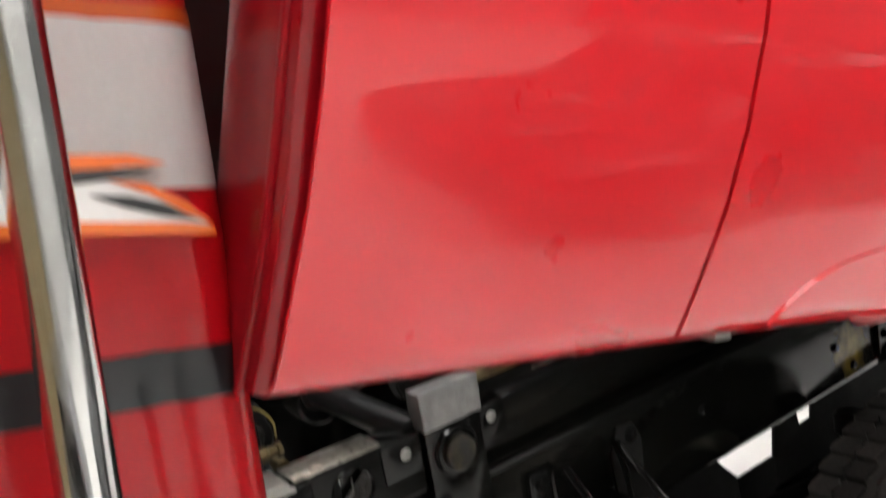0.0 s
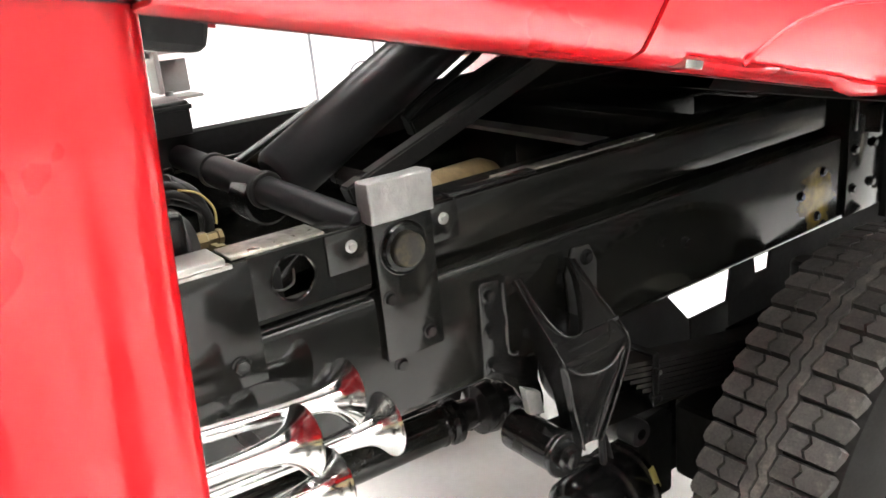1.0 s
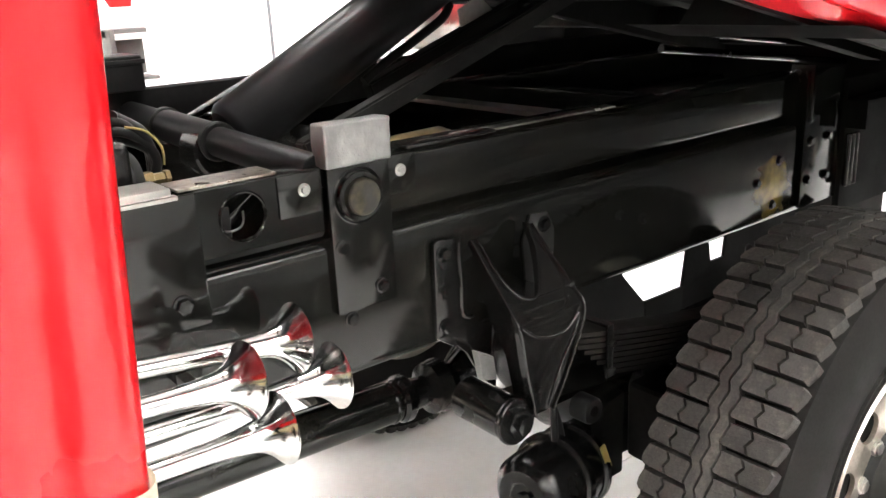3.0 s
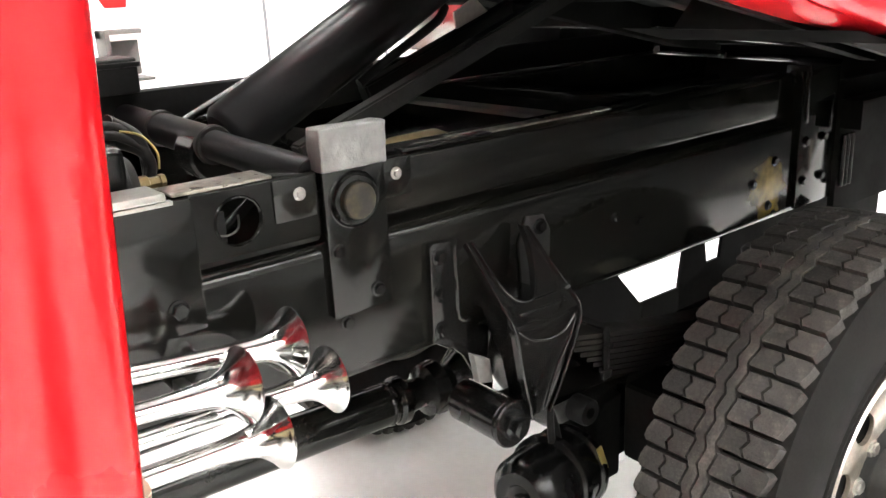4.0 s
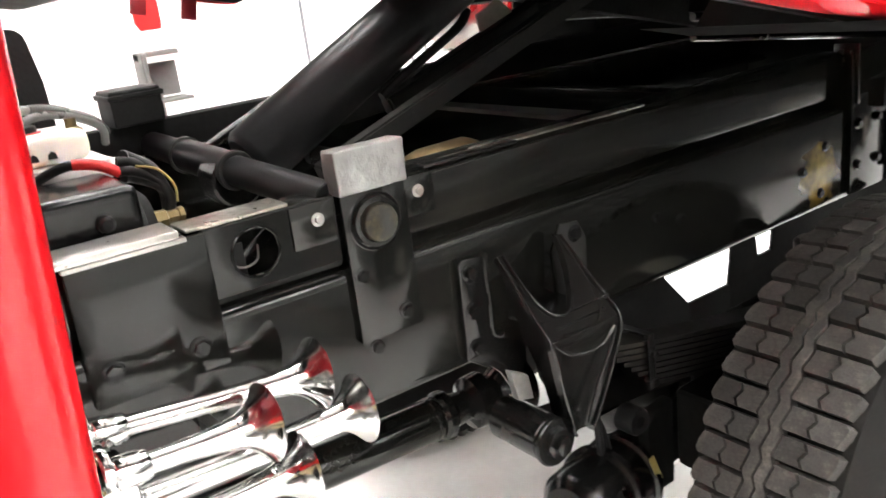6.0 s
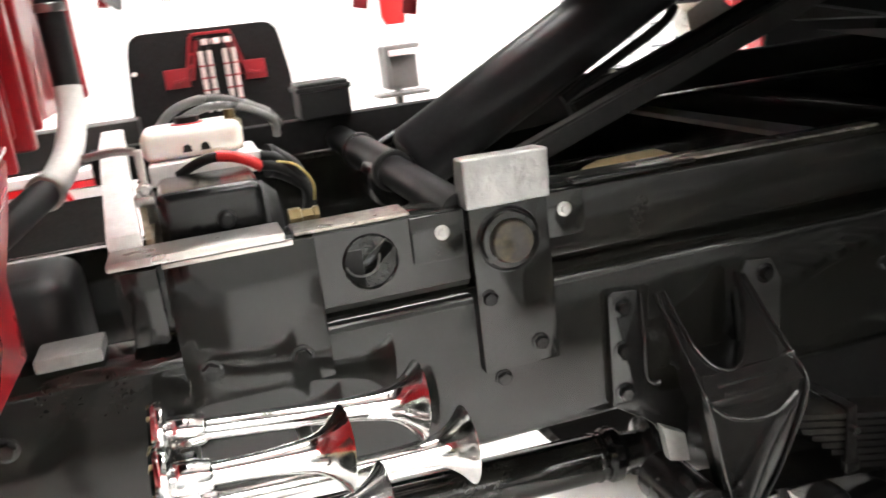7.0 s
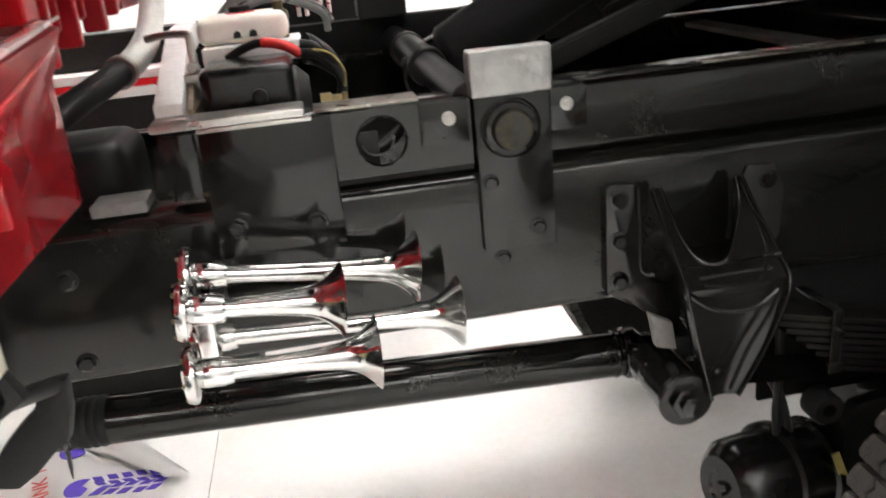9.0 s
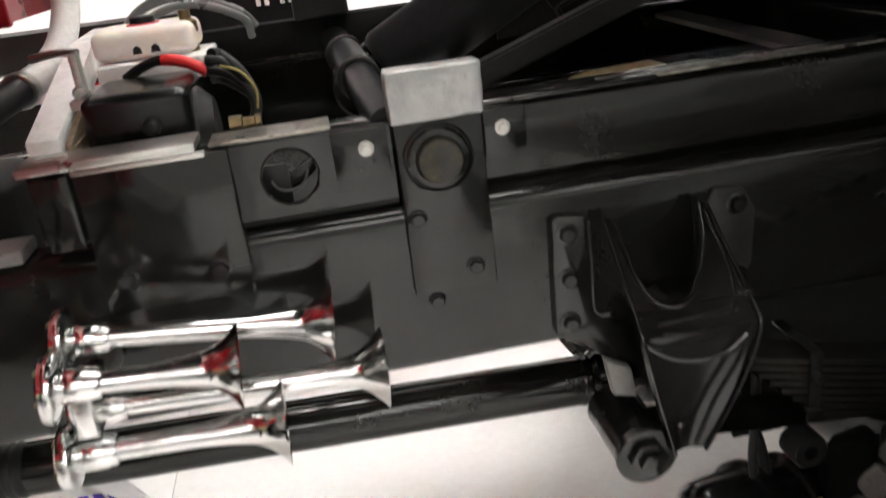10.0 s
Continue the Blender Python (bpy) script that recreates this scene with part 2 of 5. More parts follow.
def box(x0, x1, y0, y1, z0, z1, bevel=0.003, seg=2):
    bm = bmesh.new()
    bmesh.ops.create_cube(bm, size=1)
    bmesh.ops.scale(bm, vec=(x1 - x0, y1 - y0, z1 - z0), verts=bm.verts)
    bmesh.ops.translate(bm, vec=((x0 + x1) / 2, (y0 + y1) / 2, (z0 + z1) / 2), verts=bm.verts)
    if bevel:
        bmesh.ops.bevel(bm, geom=bm.edges[:], offset=bevel, segments=seg, affect="EDGES", profile=0.6)
    return bm


def frame_of(p0, p1):
    """A frame at p0 whose z runs to p1."""
    d = Vector(p1) - Vector(p0)
    return Matrix.Translation(p0) @ d.to_track_quat("Z", "Y").to_matrix().to_4x4(), d.length


def lathe(p0, p1, profile, seg=40):
    """Revolves rows of (distance along p0->p1, radius) round that line."""
    m, _ = frame_of(p0, p1)
    bm = bmesh.new()
    rings = []
    for s, r in profile:
        if r < 1e-5:
            rings.append([bm.verts.new(m @ Vector((0, 0, s)))])
        else:
            rings.append([bm.verts.new(m @ Vector((r * math.cos(a), r * math.sin(a), s))) for a in (2 * math.pi * k / seg for k in range(seg))])
    for a, b in zip(rings, rings[1:]):
        for k in range(seg):
            j = (k + 1) % seg
            if len(a) == 1 and len(b) == 1:
                break
            if len(a) == 1:
                bm.faces.new((a[0], b[k], b[j]))
            elif len(b) == 1:
                bm.faces.new((a[k], b[0], a[j]))
            else:
                bm.faces.new((a[k], b[k], b[j], a[j]))
    return bm


def rod(p0, p1, r, bevel=0.002, seg=32, inner=0.0):
    n = (Vector(p1) - Vector(p0)).length
    rows = [(0, 0), (0, r - bevel), (bevel, r), (n - bevel, r), (n, r - bevel), (n, 0)]
    if inner:
        rows = [(0.001, inner), (0, r - bevel), (bevel, r), (n - bevel, r), (n, r - bevel), (n - 0.001, inner), (0.001, inner)]
    return lathe(p0, p1, rows, seg)


def sweep(points, r, seg=12, caps=True):
    """A round hose or pipe along points, smoothed."""
    pts = [Vector(p) for p in points]
    fine = []
    for k in range(len(pts) - 1):
        a, b, c, d = pts[max(k - 1, 0)], pts[k], pts[k + 1], pts[min(k + 2, len(pts) - 1)]
        for s in range(6):
            u = s / 6
            fine.append(0.5 * ((2 * b) + (c - a) * u + (2 * a - 5 * b + 4 * c - d) * u * u + (3 * b - a - 3 * c + d) * u ** 3))
    fine.append(pts[-1])
    bm = bmesh.new()
    rings, side = [], None
    for k, p in enumerate(fine):
        d = (fine[min(k + 1, len(fine) - 1)] - fine[max(k - 1, 0)]).normalized()
        if side is None:
            side = d.orthogonal().normalized()
        side = (side - d * side.dot(d)).normalized()
        up = d.cross(side)
        rings.append([bm.verts.new(p + r * (math.cos(t) * side + math.sin(t) * up)) for t in (2 * math.pi * j / seg for j in range(seg))])
    for a, b in zip(rings, rings[1:]):
        for j in range(seg):
            bm.faces.new((a[j], a[(j + 1) % seg], b[(j + 1) % seg], b[j]))
    if caps:
        bm.faces.new(rings[0]), bm.faces.new(rings[-1])
    return bm


def extrude_x(profile, x0, x1):
    """A closed profile of (y, z) run from x0 to x1."""
    bm = bmesh.new()
    a = [bm.verts.new((x0, y, z)) for y, z in profile]
    b = [bm.verts.new((x1, y, z)) for y, z in profile]
    n = len(profile)
    for k in range(n):
        bm.faces.new((a[k], a[(k + 1) % n], b[(k + 1) % n], b[k]))
    bm.faces.new(a), bm.faces.new(b)
    return bm


def slab(outline, thick, to_world, bevel=0.0):
    """A flat outline of (u, v) with a thickness, set by to_world(u, v, w)."""
    bm = bmesh.new()
    a = [bm.verts.new((u, v, 0)) for u, v in outline]
    b = [bm.verts.new((u, v, thick)) for u, v in outline]
    n = len(outline)
    bm.faces.new(a), bm.faces.new(b)
    for k in range(n):
        bm.faces.new((a[k], a[(k + 1) % n], b[(k + 1) % n], b[k]))
    bmesh.ops.recalc_face_normals(bm, faces=bm.faces)
    if bevel:
        bmesh.ops.bevel(bm, geom=bm.edges[:], offset=bevel, segments=2, affect="EDGES", profile=0.6)
    for v in bm.verts:
        v.co = Vector(to_world(*v.co))
    return bm


def channel(outer, inward, z0, z1, flange, thick, radius):
    """C profile with its web at y = outer, open to inward (+1 or -1)."""
    pts = []
    for k in range(5):
        a = math.pi / 2 * k / 4
        pts.append((outer + inward * radius * (1 - math.sin(a)), z1 - radius * (1 - math.cos(a))))
    top = pts[::-1]
    out = [(outer + inward * flange, z1)] + [(outer + inward * radius * (1 - math.sin(math.pi / 2 * k / 4)), z1 - radius * (1 - math.cos(math.pi / 2 * k / 4))) for k in range(5)]
    out += [(outer + inward * radius * (1 - math.cos(math.pi / 2 * k / 4)), z0 + radius * (1 - math.sin(math.pi / 2 * k / 4))) for k in range(5)]
    out += [(outer + inward * flange, z0), (outer + inward * flange, z0 + thick), (outer + inward * thick, z0 + thick), (outer + inward * thick, z1 - thick), (outer + inward * flange, z1 - thick)]
    return out


def holed(outline, holes_at, r, thick, to_world, seg=40):
    """A convex outline of (u, v) with one round hole, given a thickness."""
    cu, cv = holes_at
    n = len(outline)
    angles = sorted({2 * math.pi * k / seg for k in range(seg)} | {math.atan2(v - cv, u - cu) % (2 * math.pi) for u, v in outline})
    bm = bmesh.new()
    rims = []
    for w in (0, thick):
        inner, outer = [], []
        for a in angles:
            c, s = math.cos(a), math.sin(a)
            best = 1e9
            for k in range(n):
                (u0, v0), (u1, v1) = outline[k], outline[(k + 1) % n]
                du, dv = u1 - u0, v1 - v0
                den = c * dv - s * du
                if abs(den) > 1e-9:
                    t = ((u0 - cu) * dv - (v0 - cv) * du) / den
                    q = ((u0 - cu) * s - (v0 - cv) * c) / den
                    if t > 0 and -1e-6 <= q <= 1 + 1e-6:
                        best = min(best, t)
            inner.append(bm.verts.new(to_world(cu + r * c, cv + r * s, w)))
            outer.append(bm.verts.new(to_world(cu + best * c, cv + best * s, w)))
        rims.append((inner, outer))
    m = len(angles)
    for k in range(m):
        j = (k + 1) % m
        for inner, outer in rims:
            bm.faces.new((inner[k], inner[j], outer[j], outer[k]))
        for row in (0, 1):
            bm.faces.new((rims[0][row][k], rims[0][row][j], rims[1][row][j], rims[1][row][k]))
    return bm


def join(*bms):
    out = bmesh.new()
    for b in bms:
        me = bpy.data.meshes.new("joined")
        b.to_mesh(me)
        b.free()
        out.from_mesh(me)
        bpy.data.meshes.remove(me)
    return out


def loft(rows):
    bm = bmesh.new()
    vs = [[bm.verts.new(p) for p in r] for r in rows]
    for a, b in zip(vs, vs[1:]):
        for k in range(len(a) - 1):
            bm.faces.new((a[k], a[k + 1], b[k + 1], b[k]))
    return bm


def hex_bolt(x, z, y, r=0.011, out=-1, head=0.009, washer=0.016):
    """Hex head and washer on a face that looks along y."""
    a = lathe((x, y, z), (x, y + out, z), [(0, 0), (0, r), (head * 0.8, r), (head, r * 0.85), (head, 0)], 6)
    bmesh.ops.rotate(a, cent=(x, y, z), matrix=Matrix.Rotation(x * 37 + z * 11, 3, "Y"), verts=a.verts)
    if washer:
        return join(a, lathe((x, y, z), (x, y + out, z), [(0, 0), (0, washer), (0.002, washer), (0.0025, washer * 0.9), (0.0025, 0)], 20))
    return a


# ---- the room ----
X0, X1, Y0, Y1, TOP = -7.0, 8.0, -10.0, 5.0, 4.2
FZ = -0.108
single("floor", box(X0, X1, Y0, Y1, FZ - 0.12, FZ - 0.004, 0), GROUT, "grey grout bed under white glazed floor tiles", "floor", kind="structure")
floor = bpy.data.objects["floor"]
# south and east walls are unseen; their greys darken what the rails mirror
for nm, b, mat in (("wall_north", box(X0 - 0.2, X1 + 0.2, Y1, Y1 + 0.2, FZ - 0.1, TOP, 0), WALL), ("wall_south", box(X0 - 0.2, X1 + 0.2, Y0 - 0.2, Y0, FZ - 0.1, TOP, 0), GREYWALL),
                   ("wall_west", box(X0 - 0.2, X0, Y0, Y1, FZ - 0.1, TOP, 0), TANWALL), ("wall_east", box(X1, X1 + 0.2, Y0, Y1, FZ - 0.1, TOP, 0), DARKWALL)):
    single(nm, b, mat, "plain painted showroom wall", "wall", kind="structure")
single("ceiling", box(X0 - 0.2, X1 + 0.2, Y0 - 0.2, Y1 + 0.2, TOP, TOP + 0.15, 0), WALL, "plain white showroom ceiling", "ceiling", kind="structure")


def ceiling_light(x, y, long=1.8, wide=0.5):
    t = thing("ceiling_light", "long white rectangular ceiling light panel, switched on", "ceiling light", (x, y, TOP), group="ceiling lights")
    for a, b in ((-1, 0), (1, 0), (0, -1), (0, 1)):
        fr = box(x + a * long / 2 - (0.02 if a else long / 2), x + a * long / 2 + (0.02 if a else long / 2), y + b * wide / 2 - (0.02 if b else wide / 2), y + b * wide / 2 + (0.02 if b else wide / 2), TOP - 0.05, TOP, 0.003)
        part("frame", fr, ALU, t)
    part("diffuser", box(x - long / 2 + 0.02, x + long / 2 - 0.02, y - wide / 2 + 0.02, y + wide / 2 - 0.02, TOP - 0.04, TOP - 0.02, 0.002), DIFFUSER, t, "glowing white diffuser")


for lx in (-3.2, -0.1, 3.0, 6.1):
    for ly in (-8.8, -6.5, -4.2, -1.9, 0.6, 2.5):
        ceiling_light(lx, ly)

# ---- chassis frame ----
Z0, Z1, Z2 = 0.93, 1.21, 1.338
FAR = 0.864
frame_thing = thing("chassis_frame", "glossy black truck chassis frame with doubled rails and bolted plates", "truck frame", (0, 0.43, Z0))
for name, y, inward in (("near", 0.0, 1), ("far", FAR, -1)):
    set_back = 0.024 if inward > 0 else 0.0
    part("main_rail", extrude_x(channel(y, inward, Z0, Z1, 0.085, 0.009, 0.028), -2.4, 3.4), BLACK, frame_thing, "deep black steel main rail")
    part("upper_rail", extrude_x(channel(y + set_back, inward, Z1 + 0.001, Z2, 0.075, 0.008, 0.016), -0.163 if inward > 0 else -0.66, 1.42 if inward > 0 else 3.2), BLACK, frame_thing, "shallow black steel rail on the main rail")
# web of the upper rail with its round hole, and flanges over that stretch
wall = lambda u, v, w: (u, w, v)
part("holed_web", holed([(-0.39, Z1 + 0.014), (-0.163, Z1 + 0.014), (-0.163, Z2 - 0.004), (-0.39, Z2 - 0.004)], (-0.312, 1.281), 0.041, 0.008, wall), BLACK, frame_thing, "black rail web with a round hole")
part("hole_rim", lathe((-0.312, 0.004, 1.281), (-0.312, -1, 1.281), [(0, 0.0385), (0.0055, 0.0385), (0.0065, 0.0405), (0.0055, 0.0425), (0.003, 0.0428)], 40), BLACK, frame_thing)
part("upper_flange", box(-0.39, -0.163, 0.001, 0.075, Z2 - 0.008, Z2, 0.003), BLACK, frame_thing)
part("lower_flange", extrude_x([(0.012, Z1 + 0.002), (0.075, Z1 + 0.002), (0.075, Z1 + 0.01), (0.008, Z1 + 0.02), (0.002, Z1 + 0.016)], -0.39, -0.163), MATT, frame_thing)
part("end_rail", extrude_x(channel(0.012, 1, Z1 + 0.02, Z2, 0.07, 0.008, 0.01), -0.664, -0.39), BLACK, frame_thing, "short black end of the upper rail")
part("wide_plate", box(-0.598, -0.39, -0.013, -0.001, 1.122, 1.337, 0.004), BLACK, frame_thing, "wide black bolted splice plate")
part("end_plate", box(-0.655, -0.607, -0.004, 0.01, 1.225, 1.332, 0.003), BLACK, frame_thing)
part("cap_strip", join(box(-0.668, -0.43, -0.02, 0.06, Z2 + 0.002, Z2 + 0.015, 0.004), box(-0.598, -0.42, -0.018, -0.002, Z2 - 0.006, Z2 + 0.001, 0.002)), ALU, frame_thing, "bare scuffed metal cap strip")
part("cap_strip", box(-0.415, -0.245, -0.001, 0.07, Z2 + 0.001, Z2 + 0.006, 0.002), WORN, frame_thing, "bare scuffed metal cap strip")
part("inclined_beam", slab([(0.062, 1.325), (0.062, 1.372), (0.53, 1.455), (0.84, 1.455), (0.84, 1.40), (0.53, 1.40)], 0.047, lambda u, v, w: (-0.665 - 0.06 * max(0, u) + w, u, v), 0.005), BEAMGREY, frame_thing, "pale grey inclined beam")
part("beam_side", box(-0.618, -0.606, 0.07, 0.30, 1.21, 1.355, 0.002), RUST, frame_thing, "rusty steel side plate")
part("beam_edge", slab([(0.062, 1.29), (0.062, 1.36), (0.30, 1.40), (0.30, 1.33)], 0.01, lambda u, v, w: (-0.613 - 0.06 * u + w, u, v), 0.002), RUST, frame_thing, "rusty bare steel edge plate")
part("bolt_pad", box(-0.248, -0.168, -0.004, -0.0005, 1.262, 1.334, 0.002), BLACK, frame_thing)
part("bolt_pad", box(-0.028, 0.035, -0.004, 0.0235, 1.262, 1.334, 0.002), BLACK, frame_thing)
for bx in (-0.2, 0.0):
    part("bolt", hex_bolt(bx, 1.305, -0.004, 0.0075, washer=0.0115, head=0.007), STEEL, frame_thing, "shiny zinc-plated bolt")
part("inner_plate", box(-0.40, -0.315, 0.045, 0.05, 1.225, 1.29, 0.002), MATT, frame_thing)
part("inner_plate", slab([(-0.34, 1.25), (-0.26, 1.305), (-0.25, 1.29), (-0.32, 1.235)], 0.006, lambda u, v, w: (u, 0.055 + w, v), 0.001), SATIN, frame_thing)
part("wire_loop", sweep([(-0.345, 0.05, 1.272), (-0.335, 0.04, 1.255), (-0.315, 0.038, 1.25), (-0.295, 0.042, 1.258), (-0.285, 0.06, 1.28)], 0.0018, 8), BRACE, frame_thing, "thin grey wire")
# upright pin plate with taped top
part("pin_plate", box(-0.159, -0.031, -0.014, -0.0015, 1.068, 1.336, 0.003), BLACK, frame_thing, "upright black pin plate")
part("pin_plate_neck", box(-0.155, -0.034, -0.012, 0.016, 1.3385, 1.40, 0.003), BLACK, frame_thing)
tape = box(-0.163, -0.027, -0.021, 0.024, 1.333, 1.409, 0.006, 3)
bmesh.ops.subdivide_edges(tape, edges=tape.edges[:], cuts=5, use_grid_fill=True)
for v in tape.verts:
    n3 = noise.noise_vector(v.co * 70) * 0.002 + noise.noise_vector(v.co * 26) * 0.0055
    v.co += Vector((n3.x * 0.4, n3.y * 0.9, n3.z * 0.3))
part("tape_wrap", tape, TAPE, frame_thing, "crinkled silver tape wrapped round the plate top", smooth=50)
part("pin_ring", lathe((-0.1, -0.012, 1.278), (-0.1, -1, 1.278), [(0, 0.052), (0.003, 0.052), (0.0045, 0.0495), (0.003, 0.0475), (0, 0.047)], 48), SATIN, frame_thing)
part("pin_sleeve", lathe((-0.1, -0.012, 1.278), (-0.1, -1, 1.278), [(0, 0.046), (0.006, 0.046), (0.009, 0.043), (0.012, 0.043), (0.013, 0.035), (0, 0.034)], 48), BLACK, frame_thing)
part("pin", lathe((-0.1, 0.0, 1.278), (-0.1, -1, 1.278), [(0.0, 0.0), (0.01, 0.033), (0.034, 0.033), (0.037, 0.0305), (0.0375, 0.012), (0.0355, 0.008), (0.0355, 0.0)], 48), DUST, frame_thing, "dusty round pin end")
for bx, bz, by in ((-0.063, 1.101, -0.014), (-0.141, 1.19, -0.014), (-0.126, 1.048, 0.0), (-0.434, 1.164, -0.013), (-0.563, 1.172, -0.013), (-0.846, 1.12, 0.0), (-0.848, 0.971, 0.0),
                   (0.621, 1.088, 0.0), (0.705, 1.063, 0.0), (1.193, 1.06, 0.0), (1.296, 1.109, 0.0), (1.275, 0.985, 0.0)):
    part("bolt", hex_bolt(bx, bz, by, 0.0115 if bx > -0.4 else 0.014, washer=0.0145 if bx > -0.4 else 0.018), SATIN, frame_thing)
# splice towards the rear
part("rear_splice", box(1.40, 1.605, -0.014, -0.002, 0.95, 1.345, 0.004), BLACK, frame_thing, "black bolted rear splice plate")
part("splice_edge", box(1.415, 1.43, -0.022, 0.05, 1.20, 1.36, 0.004), SATIN, frame_thing)
for bx, bz in ((1.43, 1.145), (1.43, 1.03), (1.53, 1.147), (1.53, 1.03)):
    part("bolt", hex_bolt(bx, bz, -0.014, 0.012, washer=0.016, head=0.012), SATIN, frame_thing)
for k in range(3):
    part("guide_bar", rod((1.62 + 0.025 * k, -0.034, 0.98), (1.62 + 0.025 * k, -0.034, 1.14), 0.008), SATIN, frame_thing)
part("rear_cover", box(1.612, 2.9, -0.024, -0.002, 0.90, 1.30, 0.004), BOARD, frame_thing, "matt black cover plate over the rail's rear end")
part("shelf_bracket", join(box(1.6, 2.0, -0.09, -0.025, 1.235, 1.245, 0.003), box(1.6, 1.61, -0.09, -0.025, 1.16, 1.24, 0.002)), BOARD, frame_thing)
part("far_cap_block", box(0.42, 2.2, FAR - 0.025, FAR + 0.04, Z2 + 0.001, 1.42, 0.004), BOARD, frame_thing, "black raised rail behind the brace")
part("far_cap_rail", box(-0.75, 0.415, FAR - 0.03, FAR + 0.03, Z2 + 0.001, 1.415, 0.004), BOARD, frame_thing, "black capping rail on the far side")
part("bolt", lathe((0.55, FAR - 0.026, 1.415), (0.55, 0, 1.415), [(0, 0), (0, 0.012), (0.006, 0.011), (0.008, 0)], 12), STEEL, frame_thing, "shiny zinc-plated bolt")
# crossmembers between the rails
for cx in (0.86, 1.75, 2.7, -1.3):
    part("crossmember", extrude_x([(0.08, 1.02), (FAR - 0.08, 1.02), (FAR - 0.08, 1.19), (0.08, 1.19)], cx, cx + 0.07), SATIN, frame_thing)
part("upper_crossmember", box(0.80, 0.88, 0.07, FAR - 0.07, 1.25, 1.335, 0.004), SATIN, frame_thing)
for by in (0.28, 0.34, 0.6):
    a = lathe((0.8, by, 1.3), (0.0, by, 1.3), [(0, 0), (0, 0.014), (0.01, 0.013), (0.012, 0)], 6)
    part("bolt", a, SATIN, frame_thing)
part("diagonal_brace", slab([(0.60, 0.86), (0.66, 0.86), (0.62, 0.08), (0.55, 0.08)], 0.012, lambda u, v, w: (u, v, 1.30 + w + 0.012 * (0.86 - v)), 0.002), BRACE, frame_thing, "flat worn grey diagonal brace")
part("edge_strip", box(0.16, 0.62, 0.016, 0.05, Z2 + 0.001, Z2 + 0.006, 0.002), WORN, frame_thing, "bare worn metal strip on the rail top")
part("edge_strip", box(0.02, 0.24, -0.002, 0.03, Z2 + 0.001, Z2 + 0.008, 0.003), SATIN, frame_thing)
# cross tube at the front of the bed
tube = thing("pivot_tube", "black round cross tube with collars between the frame rails", "cross tube", (-0.165, 0.43, 1.325))
TUBE0, TUBE1 = Vector((-0.16, 0.016, 1.325)), Vector((-0.19, FAR - 0.012, 1.36))
part("tube", rod(TUBE0, TUBE1, 0.031), SOFT, tube)
part("sleeve", rod(TUBE0.lerp(TUBE1, 0.445), TUBE0.lerp(TUBE1, 0.735), 0.036, 0.003), SOFT, tube, "satin black sleeve")
for cy in (0.43, 0.73):
    part("collar", rod(TUBE0.lerp(TUBE1, cy), TUBE0.lerp(TUBE1, cy + 0.022), 0.041, 0.003), MATT, tube)
part("grub_screw", rod((-0.19, 0.43, 1.352), (-0.197, 0.43, 1.362), 0.006, 0.001, 12), MATT, tube)

# ---- hoist ----
hoist = thing("hydraulic_hoist", "thick glossy black hydraulic cylinder with lift arms under the bed", "hydraulic hoist", (-0.165, 0.43, 1.326))
A0, DIRC = Vector((-0.168, 0.43, 1.318)), Vector((math.cos(radians(28)), 0, math.sin(radians(28))))
part("cylinder", lathe(A0, A0 + DIRC, [(0.05, 0), (0.05, 0.056), (0.056, 0.064), (0.066, 0.070), (0.80, 0.070), (0.805, 0.075), (0.84, 0.075), (0.845, 0.055), (0.845, 0.0)], 56), SOFT, hoist, "thick glossy black barrel")
part("piston_rod", rod(A0 + DIRC * 0.84, A0 + DIRC * 0.95, 0.035), CHROME, hoist)
part("lower_eye", rod(A0 + Vector((0, -0.045, 0)), A0 + Vector((0, 0.045, 0)), 0.056, 0.006), SATIN, hoist)
for ay, ax in ((0.30, -0.03), (0.415, 0.22)):
    a0, a1 = Vector((ax, ay, 1.473 + 0.35 * (ax - 0.448))), Vector((0.98, ay, 1.659))
    d = (a1 - a0).normalized()
    up = Vector((-d.z, 0, d.x))
    prof = [(-0.022, -0.02), (0.022, -0.02), (0.022, 0.02), (-0.022, 0.02)]
    bm = bmesh.new()
    rings = [[bm.verts.new(p + up * u + Vector((0, w, 0))) for u, w in prof] for p in (a0, a1)]
    for k in range(4):
        bm.faces.new((rings[0][k], rings[0][(k + 1) % 4], rings[1][(k + 1) % 4], rings[1][k]))
    bm.faces.new(rings[0]), bm.faces.new(rings[1])
    bmesh.ops.bevel(bm, geom=bm.edges[:], offset=0.005, segments=2, affect="EDGES")
    part("lift_arm", bm, MATT, hoist, "black box-section lift arm")
part("arm_tie", rod((0.70, 0.29, 1.561), (0.70, 0.43, 1.561), 0.02), BLACK, hoist)
part("arm_pivot", rod((0.02, 0.29, 1.326), (0.02, 0.62, 1.326), 0.022), SATIN, hoist)
part("gusset_plate", slab([(0.515, 1.513), (0.625, 1.55), (0.575, 1.592), (0.505, 1.56)], 0.006, lambda u, v, w: (u, 0.42 + w, v), 0.001), LIGHTGREY, hoist, "light grey gusset plate")
part("hydraulic_hose", sweep([(0.20, 0.40, 1.42), (0.264, 0.40, 1.457), (0.335, 0.40, 1.492), (0.433, 0.40, 1.542), (0.47, 0.41, 1.575)], 0.011), HOSE, hoist)
part("hoist_web", slab([(0.14, 1.34), (0.40, 1.36), (0.44, 1.44), (0.14, 1.43)], 0.008, lambda u, v, w: (u, 0.60 + w, v), 0.002), MATT, hoist)
